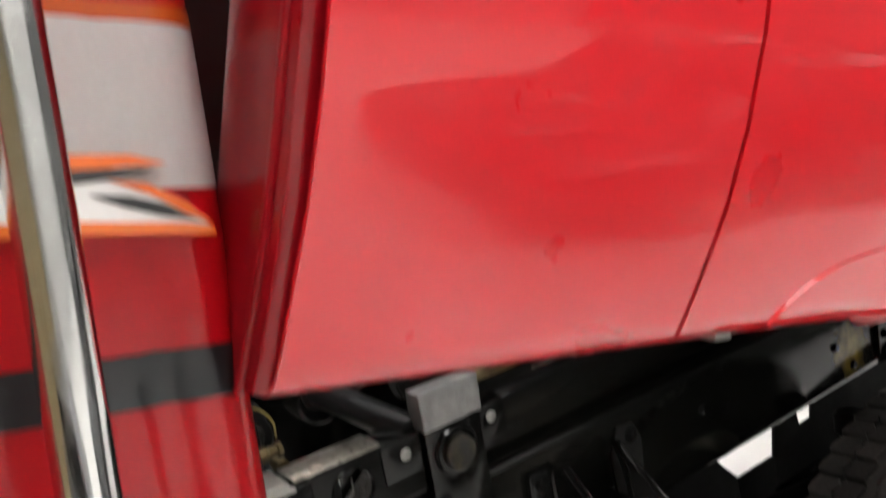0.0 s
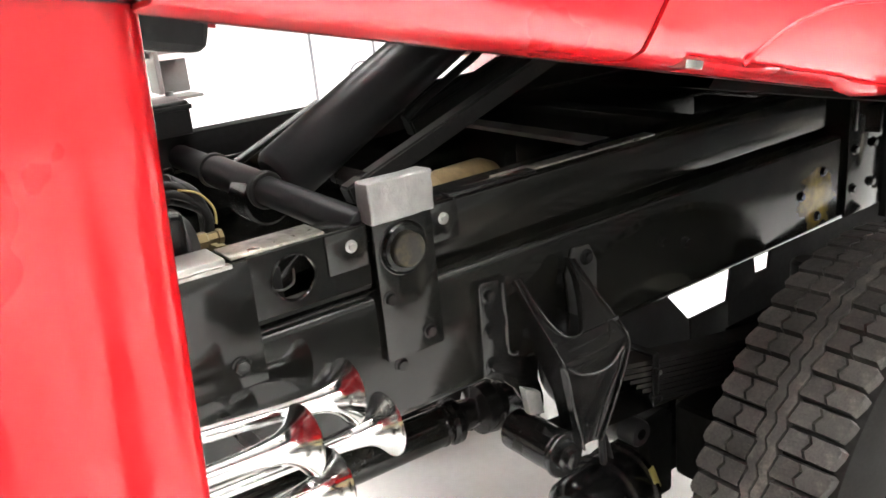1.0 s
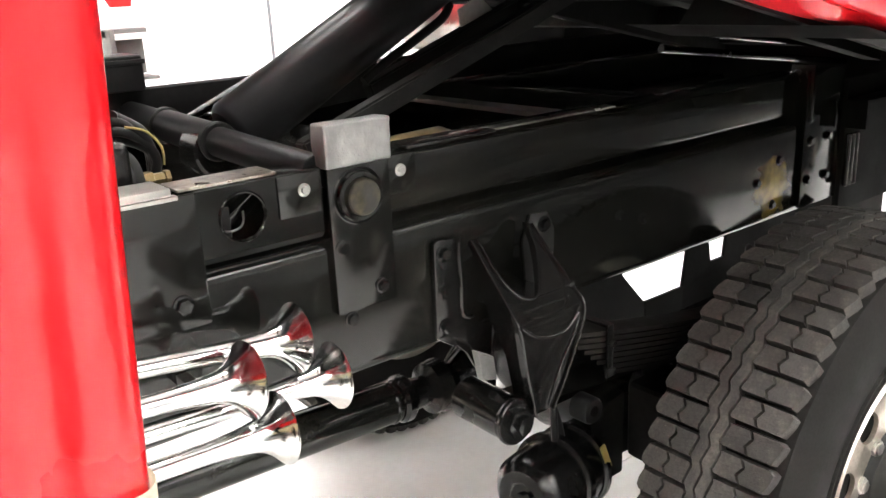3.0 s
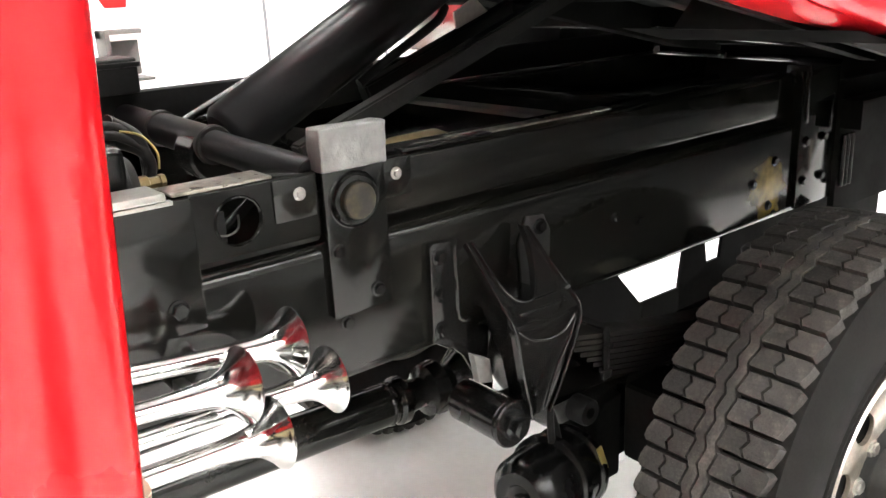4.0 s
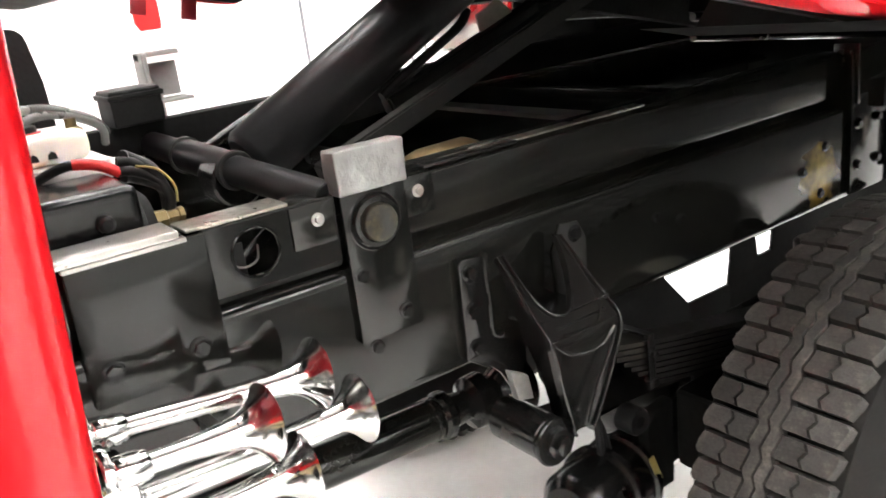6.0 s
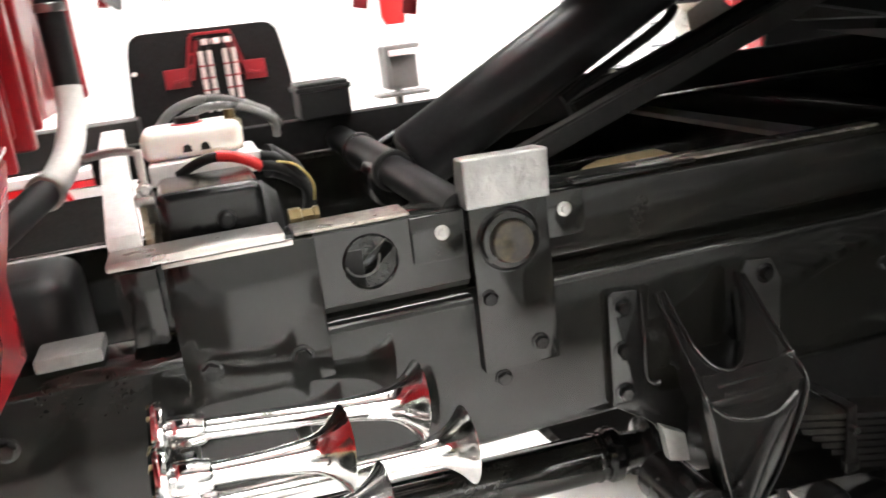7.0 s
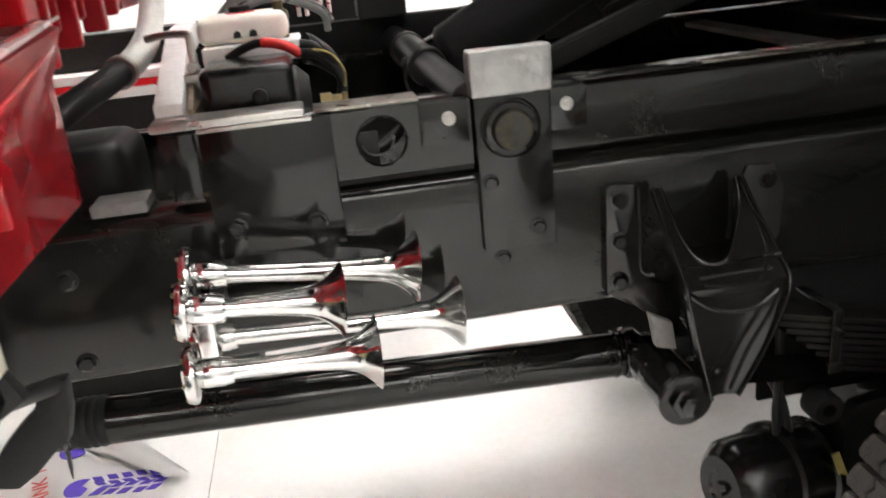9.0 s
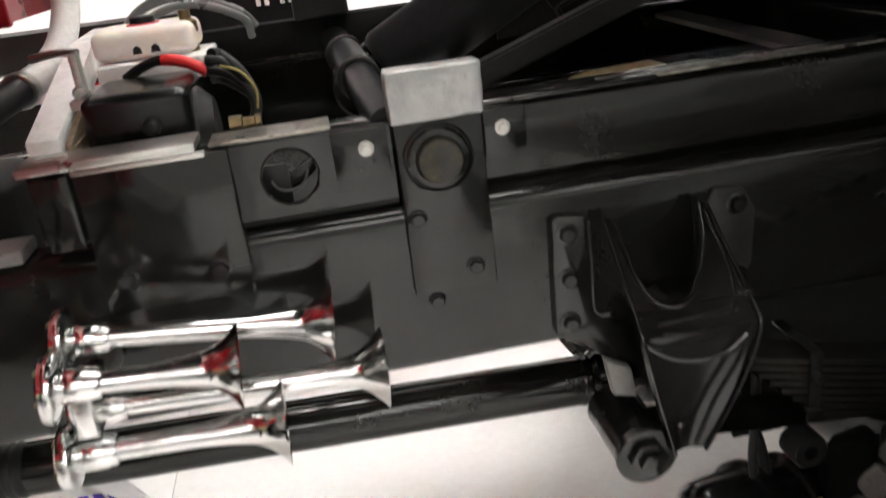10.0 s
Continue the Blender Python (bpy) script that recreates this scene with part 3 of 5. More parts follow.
part("strut", rod((-0.15, 0.60, 1.36), (0.10, 0.62, 1.46), 0.011), SATIN, hoist)

# ---- tilting bed ----
TILT_DEG = 12.4
bed = thing("tilting_bed", "glossy red steel truck bed tilted up on its rear hinge", "truck bed", (1.5, 0.43, 1.27), Matrix.Rotation(radians(TILT_DEG), 4, "Y"))
SIDE = [(-0.012, 1.12), (-0.008, 1.165), (0.0, 1.18), (0.02, 1.19), (0.06, 1.207), (0.12, 1.232), (0.19, 1.252), (0.27, 1.267), (0.36, 1.275), (0.48, 1.272), (0.62, 1.257)]
U0, U1 = -2.25, 0.75
ARCH_U, ARCH_W, ARCH_R = -0.62, -0.42, 0.78


def far_low(u):
    """Lower edge of the far side: a short front skirt with a rounded corner, then the open arch."""
    if u > -1.13:
        return 0.36
    return 0.14 if u < -1.19 else 0.20 - math.sqrt(max(0.0, 0.06 ** 2 - (u + 1.19) ** 2))


def bed_side(sign, name):
    """Bowed outer skin of the bed, cut round over the wheel."""
    us = [U0 + 0.03 * k for k in range(int((U1 - U0) / 0.03) + 1)]
    us = sorted(us + [-1.165, -1.15, -1.14, -1.1305, -1.1295])
    bm = bmesh.new()
    for lo, hi in ((U0, -1.847), (-1.841, U1)):
        cols = []
        for u in [lo] + [x for x in us if lo + 0.006 < x < hi - 0.006] + [hi]:
            d2 = ARCH_R ** 2 - (u - ARCH_U) ** 2
            low = max(-1.0, ARCH_W + math.sqrt(d2)) if d2 > 0 else -1.0
            if sign > 0 and u < 0.03:
                low = far_low(u)
            col = []
            for w, y in SIDE:
                ww = max(w, low) if w > 0.001 or low < 0 else max(w, low)
                flare = 0.03 * math.exp(-((math.hypot(u - ARCH_U, w - ARCH_W) - ARCH_R) / 0.10) ** 2) if d2 > -0.25 else 0.0
                col.append(bm.verts.new((u, sign * (y + flare), ww)))
            cols.append(col)
        for a, b in zip(cols, cols[1:]):
            for k in range(len(SIDE) - 1):
                f4 = (a[k], b[k], b[k + 1], a[k + 1])
                if (f4[0].co - f4[3].co).length > 1e-4 or (f4[1].co - f4[2].co).length > 1e-4:
                    bm.faces.new(f4)
    bmesh.ops.remove_doubles(bm, verts=bm.verts, dist=0.0008)
    bmesh.ops.solidify(bm, geom=bm.faces[:], thickness=0.004)
    return part(name, bm, RED, bed, "bowed glossy red side skin", smooth=50, local=True)


bed_side(-1, "side_panel"), bed_side(1, "side_panel")
front = [(-1.25, 0.62), (-1.266, 0.45), (-1.262, 0.30), (-1.225, 0.13), (-1.183, 0.02), (-1.17, -0.005)]
outline = front + [(-y, w) for y, w in front[::-1]]
part("front_wall", slab([(y, w) for y, w in outline], 0.02, lambda u, v, w: (U0 + 0.03 + w, u, v), 0.004), HOSE, bed, "black front wall set back behind the red flange", local=True)
for sgn in (1, -1):
    flange = [(sgn * y, w) for y, w in front] + [(sgn * (y + 0.12), w) for y, w in front[::-1]]
    # flange takes the darkened red, its shade painted in
    fl = part("front_flange", slab(flange, 0.025, lambda u, v, w: (U0 - 0.012 + w, u, v), 0.004), RED_SHADE, bed, "red front flange, shade put into its colour", local=True)
    part("flange_bead", sweep([(U0 - 0.013, sgn * (y + 0.02), w) for y, w in front], 0.004, 10), RED_SHADE, fl, local=True)
    part("flange_slot", lathe((U0 - 0.0125, sgn * -1.165, 0.30), (U0 - 0.1, sgn * -1.165, 0.30), [(0, 0), (0, 0.009), (0.002, 0.009), (0.002, 0)], 16), MATT, fl, local=True)
part("bed_floor", box(-1.35, U1, -1.12, 1.12, 0.27, 0.285, 0), BOARD, bed, "black bed floor seen from below", local=True)
part("tailgate", box(U1 - 0.03, U1, -1.2, 1.2, 0.02, 0.6, 0.006), RED, bed, local=True)
part("tailgate_liner", box(U1 - 0.05, U1 - 0.034, -1.18, 1.18, 0.0, 0.6, 0.003), HOSE, bed, "black liner inside the tailgate", local=True)
for yy in (-0.30, 0.30):
    part("bed_beam", box(-2.0, 0.55, yy - 0.03, yy + 0.03, 0.16, 0.268, 0.004), BOARD, bed, "long black bed beam", local=True)
for uu in (-1.95, -1.4, -0.95, -0.45, 0.1, 0.5):
    part("bed_crossbeam", box(uu, uu + 0.05, -1.085, 1.085, 0.2, 0.269, 0.003), BOARD, bed, local=True)
for sgn in (-1, 1):
    hs = []
    for k in range(19):
        a = math.pi * k / 18
        hs.append((ARCH_U - (ARCH_R + 0.02) * math.cos(a), ARCH_W + (ARCH_R + 0.02) * math.sin(a)))
    bm = bmesh.new()
    rows = [[bm.verts.new((u, sgn * y, max(w, -0.02))) for u, w in (hs if sgn < 0 else hs[15:])] for y in (0.86, 1.2)]
    for k in range(len(rows[0]) - 1):
        bm.faces.new((rows[0][k], rows[0][k + 1], rows[1][k + 1], rows[1][k]))
    bmesh.ops.solidify(bm, geom=bm.faces[:], thickness=0.004)
    part("wheel_house", bm, BOARD, bed, "black inner wheel house", local=True)
part("inner_skirt", box(U0 + 0.05, U1 - 0.04, -1.106, -1.094, -0.012, 0.6, 0), HOSE, bed, "black inner skirt behind the side skin", local=True)
far_edge = [(-1.19 + 0.06 * math.sin(radians(15 * k)), 0.20 - 0.06 * math.cos(radians(15 * k))) for k in range(7)]
far_edge = [(U0 + 0.05, 0.6), (U0 + 0.05, 0.14)] + far_edge + [(-1.13, 0.36), (0.01, 0.36), (0.03, -0.012), (U1 - 0.04, -0.012), (U1 - 0.04, 0.6)]
part("inner_skirt", slab(far_edge, 0.012, lambda u, v, w: (u, 1.094 + w, v)), HOSE, bed, "black inner skirt behind the far skin", local=True)
for uu in (-1.50, -1.34):
    part("side_marker", box(uu - 0.025, uu + 0.025, 1.085, 1.093, 0.072, 0.16, 0.003), DARKRED, bed, "small red side marker", local=True)


def bed_local(x, z):
    """World x and z in the tilted bed's own length and height."""
    c, n = math.cos(radians(TILT_DEG)), math.sin(radians(TILT_DEG))
    return (x - 1.5) * c - (z - 1.27) * n, (x - 1.5) * n + (z - 1.27) * c


# red lower valance that drops behind the skin's edge, and the crease where the fender begins
low_line = [(-0.245, 1.648), (-0.19, 1.637), (-0.147, 1.626), (-0.10, 1.621), (-0.095, 1.610), (-0.048, 1.599), (0.012, 1.585), (0.02, 1.572), (0.052, 1.558), (0.20, 1.540), (0.45, 1.505)]
rows = [[], [], [], []]
for x, z in low_line:
    u, w = bed_local(x, z)
    w = min(0.65 * w, -0.001)
    for k, (f, y) in enumerate(((0.02, 1.176), (0.4, 1.183), (0.8, 1.178), (1.0, 1.168))):
        rows[k].append((u, -y, 0.004 * (1 - f) + w * f))
bm = loft(rows)
bmesh.ops.solidify(bm, geom=bm.faces[:], thickness=0.004)
part("lower_valance", bm, RED, bed, "glossy red lower valance with a stepped edge", smooth=40, local=True)
crease = [(-1.70, -0.001, 1.182), (-1.682, 0.02, 1.192), (-1.655, 0.042, 1.201), (-1.61, 0.062, 1.209), (-1.54, 0.076, 1.215), (-1.44, 0.088, 1.219), (-1.34, 0.10, 1.224)]
part("fender_crease", sweep([(u, -y + 0.002, w) for u, w, y in crease], 0.0028, 10), RED, bed, local=True)
part("drain_tab", box(-1.782, -1.756, -1.178, -1.155, -0.010, 0.0015, 0.003), STEEL, bed, "small bare metal tab", local=True)
part("rubber_stop", box(U0 + 0.03, U0 + 0.20, -0.75, -0.2, -0.03, 0.26, 0.02, 3), HOSE, bed, "black rubber stop under the front wall", local=True)

# ---- cab ----
cab = thing("truck_cab", "glossy red truck cab with white, orange and charcoal side graphics", "truck cab", (-1.5, 0.43, 1.24))
CY, LEANX = -0.692, 0.055


RETURN = lambda z: 0.024 + 0.04 * max(0.0, min(1.0, (1.56 - z) / 0.32))


def cab_x(z):
    return -0.696 + LEANX * (z - 1.62)


def cab_skin(z0, z1, out=0.0, x_front=-2.4, corner=True, inner=False):
    """Side skin that turns round the rear corner, between two heights."""
    bm = bmesh.new()
    zs = [z0 + (z1 - z0) * k / max(1, int((z1 - z0) / 0.06)) for k in range(max(1, int((z1 - z0) / 0.06)) + 1)]
    rows = []
    for z in zs:
        bulge = 0.015 * math.sin((z - 1.24) / 1.4 * math.pi) - 0.03 * max(0.0, 1.34 - z) * 3
        pts = [(x_front, CY - bulge - out), (-0.90, CY - bulge - out), (-0.80, CY - bulge * 0.9 - out)]
        r = 0.02
        for dx, dy in ((0.078, 0.0), (0.066, 0.0045), (0.054, 0.0), (0.034, -0.001)):
            pts.append((cab_x(z) - dx, CY - bulge - out + dy))
        for k in range(9):
            a = math.pi / 2 * k / 8
            pts.append((cab_x(z) - r + (r + out) * math.sin(a), CY + r - (r + out) * math.cos(a) - bulge * (1 - k / 8)))
        if corner:
            pts.append((cab_x(z) + out, CY + RETURN(z)))
        rows.append([bm.verts.new((x, y, z)) for x, y in pts])
    for a, b in zip(rows, rows[1:]):
        for k in range(len(a) - 1):
            bm.faces.new((a[k], a[k + 1], b[k + 1], b[k]))
    bmesh.ops.solidify(bm, geom=bm.faces[:], thickness=0.003)
    return bm


def sloped(bm, drop=0.0):
    """Lets a painted stripe fall towards the rear edge."""
    for v in bm.verts:
        v.co.z -= 0.17 * (v.co.x + 0.80) + drop - 0.08
    return bm


part("side_panel", cab_skin(1.262, 2.7), RED, cab, "glossy red side panel with rounded rear edge", smooth=50)
part("charcoal_stripe", sloped(cab_skin(1.70, 1.737, 0.004, -1.3), 0.017), STRIPE, cab, "charcoal stripe", smooth=50)
part("white_block", sloped(cab_skin(1.829, 1.937, 0.004, -1.3)), WHITEPAINT, cab, "white painted block", smooth=50)
part("orange_line", sloped(cab_skin(1.938, 1.949, 0.004, -1.3)), ORANGE, cab, "orange pinstripe", smooth=50)


def decal(name, points, layer, mat, label=""):
    """Painted shape on the cab side, from its length and height."""
    part(name, slab(points, 0.0012, lambda u, v, w: (u, CY - 0.0195 - 0.0013 * layer - w, v + 0.011)), mat, cab, label)


decal("white_tail", [(-1.2, 1.955), (-1.2, 1.985), (-0.80, 1.906), (-0.755, 1.897), (-0.735, 1.885), (-0.716, 1.868), (-0.702, 1.855), (-0.72, 1.860), (-0.784, 1.876)], 1, WHITEPAINT, "white tapering tail")
decal("orange_blade", [(-1.2, 1.985), (-1.2, 1.992), (-0.785, 1.918), (-0.745, 1.911), (-0.722, 1.901), (-0.76, 1.905), (-0.785, 1.908)], 2, ORANGE, "orange blade")
decal("charcoal_blade", [(-1.2, 1.978), (-1.2, 1.985), (-0.785, 1.908), (-0.76, 1.905), (-0.73, 1.899), (-0.75, 1.897), (-0.785, 1.899)], 2, STRIPE, "charcoal blade")
decal("charcoal_blade", [(-0.775, 1.891), (-0.75, 1.885), (-0.73, 1.876), (-0.711, 1.861), (-0.732, 1.868), (-0.755, 1.879)], 2, STRIPE, "charcoal blade")
decal("orange_edge", [(-0.762, 1.898), (-0.738, 1.891), (-0.716, 1.874), (-0.701, 1.856), (-0.718, 1.867), (-0.738, 1.884)], 3, ORANGE, "orange edge")
decal("orange_line", [(-1.2, 1.944), (-1.2, 1.952), (-0.784, 1.876), (-0.72, 1.861), (-0.701, 1.855), (-0.701, 1.849), (-0.74, 1.858), (-0.786, 1.868)], 3, ORANGE, "orange pinstripe")
part("masking_tape", cab_skin(1.258, 1.292, 0.005, -2.3), MASK, cab, "creased cream masking tape along the bottom edge", smooth=50)
# rear wall: boxed lower panel with a ledge whose reflection is painted on, pillar, post and ribs above it
low = [(-0.562, 1.362), (-0.562, 1.50), (-0.13, 1.52), (-0.21, 1.478), (-0.27, 1.455), (-0.44, 1.398), (-0.535, 1.374)]
# recess, rear wall and ribs use the red with shade in its colour
part("lower_rear_panel", slab(low, 0.05, lambda u, v, w: (-0.697 - 0.07 * (u + 0.56) - w, u, v), 0.006), RED_SHADE, cab, "glossy red boxed lower panel")
# the ledge is red; its pale colour paints the white reflection on top
part("ledge", slab([(-0.565, -0.0), (-0.565, -0.021), (-0.13, -0.019), (-0.13, 0.0)], 0.006, lambda u, v, w: (-0.696 - 0.07 * (u + 0.56) + v, u, 1.498 + 0.06 * (u + 0.56) + w + 0.004), 0.0015), LEDGE_SHEEN, cab, "narrow red ledge with its bright reflection painted pale")
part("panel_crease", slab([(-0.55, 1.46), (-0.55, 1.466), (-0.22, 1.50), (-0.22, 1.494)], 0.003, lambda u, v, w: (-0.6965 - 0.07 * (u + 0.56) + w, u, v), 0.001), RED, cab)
part("inner_flange", box(-0.745, -0.728, -0.645, -0.585, 1.262, 1.42, 0.006, 3), RED_SHADE, cab)
part("recess_wall", box(-0.80, -0.785, -0.645, -0.02, 1.25, 2.65, 0.004), RED_SHADE, cab, "recessed red wall, shade put into its colour")
part("recess_shelf", box(-0.786, -0.735, -0.61, -0.18, 1.505, 1.515, 0.003), RED_SHADE, cab)
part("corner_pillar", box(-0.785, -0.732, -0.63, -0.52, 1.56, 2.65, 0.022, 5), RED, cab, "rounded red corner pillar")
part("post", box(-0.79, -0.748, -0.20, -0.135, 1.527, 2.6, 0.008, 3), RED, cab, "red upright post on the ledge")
part("upper_rear_wall", box(-0.83, -0.81, -0.66, 1.53, 1.502, 2.65, 0.006), RED_SHADE, cab, "glossy ribbed red rear wall, shade put into its colour")
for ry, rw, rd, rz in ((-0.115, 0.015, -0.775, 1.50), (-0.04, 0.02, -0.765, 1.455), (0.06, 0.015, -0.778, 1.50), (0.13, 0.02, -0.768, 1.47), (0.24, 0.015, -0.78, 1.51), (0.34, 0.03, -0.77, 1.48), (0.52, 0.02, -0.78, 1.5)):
    part("rear_rib", box(-0.812, rd, ry, ry + rw, rz, 2.55, 0.008, 3), RED_SHADE, cab)
part("side_stay", box(-0.80, -0.772, -0.645, -0.60, 1.25, 1.56, 0.008, 3), RED_SHADE, cab)
part("far_side_panel", box(-2.4, -0.787, 1.49, 1.55, 1.505, 2.7, 0.012, 3), RED_SHADE, cab)
part("roof", box(-2.4, -0.66, -0.70, 1.56, 2.69, 2.73, 0.01), RED, cab)
part("cab_floor", box(-2.4, -0.83, -0.66, 1.49, 1.51, 1.55, 0.005), MATT, cab)
part("front_closing", box(-2.42, -2.38, -0.70, 1.55, 1.24, 2.7, 0.005), RED, cab)

handle = thing("grab_handle", "polished chrome tubular grab handle on the cab side", "grab handle", (-0.83, -0.7, 1.9))
part("tube", sweep([(-0.82, -0.735, 2.37), (-0.80, -0.805, 2.22), (-0.81, -0.805, 2.0), (-0.829, -0.805, 1.76), (-0.836, -0.80, 1.67), (-0.836, -0.76, 1.615), (-0.83, -0.712, 1.605)], 0.0165, 24), CHROME, handle)
for hx, hz in ((-0.82, 2.38), (-0.83, 1.605)):
    part("mount_foot", lathe((hx, -0.70, hz), (hx, -1, hz), [(0, 0), (0, 0.019), (0.01, 0.019), (0.014, 0.017), (0.02, 0.0168), (0.02, 0)], 28), CHROME, handle, "round chrome mounting foot")

exhaust = thing("exhaust_stack", "black vertical exhaust stack with a grey elbow behind the cab", "exhaust pipe", (-0.767, 0.9, 1.5))
part("upright_pipe", rod((-0.767, 0.9, 1.53), (-0.767, 0.9, 2.9), 0.03), HOSE, exhaust, "black upright pipe")
part("elbow", sweep([(-0.767, 0.9, 1.56), (-0.77, 0.885, 1.50), (-0.782, 0.82, 1.435), (-0.797, 0.70, 1.395), (-0.81, 0.56, 1.38)], 0.0305, 24), LIGHTGREY, exhaust, "grey curved elbow")
part("clamp", rod((-0.809, 0.575, 1.381), (-0.811, 0.55, 1.379), 0.036, 0.003), STEEL, exhaust, "steel pipe clamp")
part("front_pipe", rod((-0.81, 0.56, 1.38), (-0.90, 0.2, 1.33), 0.028), HOSE, exhaust)
for k in range(3):
    part("clamp", rod((-0.767, 0.9, 1.72 + 0.2 * k), (-0.767, 0.9, 1.74 + 0.2 * k), 0.033), STEEL, exhaust)

# black running gear under the cab
gear = thing("gearbox", "dark cast gearbox and bell housing between the rails", "gearbox", (-1.1, 0.43, 0.8))
part("housing", lathe((-1.6, 0.43, 1.0), (-0.7, 0.43, 1.0), [(0, 0), (0, 0.26), (0.3, 0.26), (0.45, 0.2), (0.62, 0.17), (0.66, 0.10), (0.66, 0)], 40), MATT, gear, "dark cast housing")
part("cover", box(-1.0, -0.74, 0.12, 0.34, 1.12, 1.31, 0.05, 4), HOSE, gear, "dark rounded cover")
# pale grey block added to paint the light on the main rail's top flange
part("mount", box(-0.79, -0.70, 0.012, 0.09, Z1 + 0.001, 1.232, 0.006), BRACE, gear, "pale pad painting the lit top of the rail flange")
# tank is out of view, added for the dark reflection in the rail
tank = thing("fuel_tank", "unseen black cylindrical fuel tank under the cab side, added for its reflection", "fuel tank", (-1.3, -0.4, 0.75))
part("shell", lathe((-1.95, -0.36, 0.86), (-1.2, -0.36, 0.86), [(0, 0), (0, 0.26), (0.02, 0.285), (0.73, 0.285), (0.75, 0.26), (0.75, 0)], 56), BLACK, tank)
for tx in (-1.8, -1.35):
    part("strap", lathe((tx, -0.36, 0.86), (tx + 1, -0.36, 0.86), [(0, 0.285), (0, 0.291), (0.05, 0.291), (0.05, 0.285)], 56), SATIN, tank)
    part("bracket", box(tx, tx + 0.05, -0.12, -0.001, 0.94, 1.18, 0.004), SATIN, tank)

guard = thing("mud_flap", "curved glossy black mud flap hanging under the cab corner", "mud flap", (-0.76, -0.5, 0.9))
rows = []
for k in range(13):
    z = 1.24 - 0.6 * k / 12
    rows.append([(-0.757 - 0.46 * max(0.0, min(0.25, 1.185 - z)) - 0.04 * ((-0.55 - y) / 0.12) ** 2 + 0.006 * math.sin(9 * k + 60 * y), y, z) for y in (-0.695, -0.66, -0.625, -0.59, -0.565, -0.55)])
bm = loft(rows)
bmesh.ops.solidify(bm, geom=bm.faces[:], thickness=0.006)
part("flap_sheet", bm, BLACK, guard, smooth=60)
part("flange", slab([(-0.84, 1.24), (-0.75, 1.222), (-0.735, 1.187), (-0.765, 1.168), (-0.84, 1.165)], 0.02, lambda u, v, w: (u, -0.555 + w, v), 0.004), MATT, guard)
part("inner_flap", slab([(-0.78, 1.09), (-0.815, 1.085), (-0.83, 1.05), (-0.855, 1.03), (-0.885, 1.0), (-0.905, 0.968), (-0.902, 0.945), (-0.875, 0.94), (-0.848, 0.957), (-0.815, 0.988), (-0.797, 0.998), (-0.785, 1.04)], 0.03, lambda u, v, w: (u, -0.31 + w, v), 0.006), HOSE, guard, "rounded black rubber inner flap")
part("inner_stay", rod((-0.80, -0.30, 1.08), (-0.80, -0.545, 1.175), 0.012, 0.002, 16), HOSE, guard)
part("hanging_pin", lathe((-0.806, -0.295, 0.99), (-0.81, -0.295, 0.935), [(0, 0), (0, 0.004), (0.035, 0.003), (0.055, 0.001)], 10), SATIN, guard)
part("stay", box(-0.82, -0.79, -0.56, -0.50, 1.18, 1.43, 0.004), SATIN, guard)

# ---- air horns ----
horns = thing("air_horn_set", "four polished chrome trumpet air horns bolted to the frame rail", "air horns", (-0.65, -0.14, 1.06))
HORN = [((-0.642, -0.10, 1.135), (-0.291, -0.087, 1.089)), ((-0.642, -0.188, 1.112), (-0.415, -0.168, 1.086)),
        ((-0.648, -0.182, 1.007), (-0.372, -0.168, 0.990)), ((-0.644, -0.105, 1.028), (-0.228, -0.093, 1.003))]
for p0, p1 in HORN:
    n = (Vector(p1) - Vector(p0)).length
    trumpet = []
    for k in range(41):
        u = (k / 40) ** 0.6
        away = n - (0.055 + (n - 0.055) * u)
        r = 0.0142 + 0.003 * u + 0.015 * max(0.0, 1 - away / 0.14) ** 2.0 + 0.025 * max(0.0, 1 - away / 0.05) ** 2.1
        trumpet.append((0.055 + (n - 0.055) * u, r))
    prof = [(0.05, 0.0)] + trumpet + [(n + 0.0015, trumpet[-1][1] + 0.0012), (n + 0.001, trumpet[-1][1] - 0.002)]
    prof += [(s - 0.001, r - 0.003) for s, r in trumpet[::-1][1:30]] + [(0.12, 0.0)]
    h = part("trumpet", lathe(p0, p1, prof, 56), CHROME, horns, "flared chrome trumpet", smooth=60)
    part("collar", lathe(p0, p1, [(0.012, 0), (0.012, 0.020), (0.018, 0.0225), (0.046, 0.0225), (0.05, 0.0205), (0.056, 0.0205), (0.06, 0.018), (0.06, 0.012)], 40), CHROME, h)
    part("diaphragm_housing", lathe(p0, p1, [(-0.012, 0), (-0.012, 0.034), (-0.008, 0.042), (0.0, 0.045), (0.006, 0.044), (0.010, 0.036), (0.014, 0.022), (0.014, 0)], 48), CHROME, h, "round chrome diaphragm housing")
    m, _ = frame_of(p0, p1)
    for k in range(6):
        a = 2 * math.pi * k / 6
        c = m @ Vector((0.037 * math.cos(a), 0.037 * math.sin(a), -0.008))
        e = m @ Vector((0.037 * math.cos(a), 0.037 * math.sin(a), -0.018))
        part("screw", lathe(c, e, [(0, 0), (0, 0.0038), (0.004, 0.0035), (0.005, 0)], 6), BRASS, h, "brass screw")
part("manifold", box(-0.632, -0.60, -0.19, -0.09, 1.03, 1.10, 0.008, 3), CHROME, horns, "chrome manifold block")
part("mount_bracket", box(-0.625, -0.60, -0.10, 0.0, 1.05, 1.075, 0.003), STEEL, horns)
part("mount_bracket", box(-0.46, -0.44, -0.09, 0.0, 1.03, 1.05, 0.003), STEEL, horns)

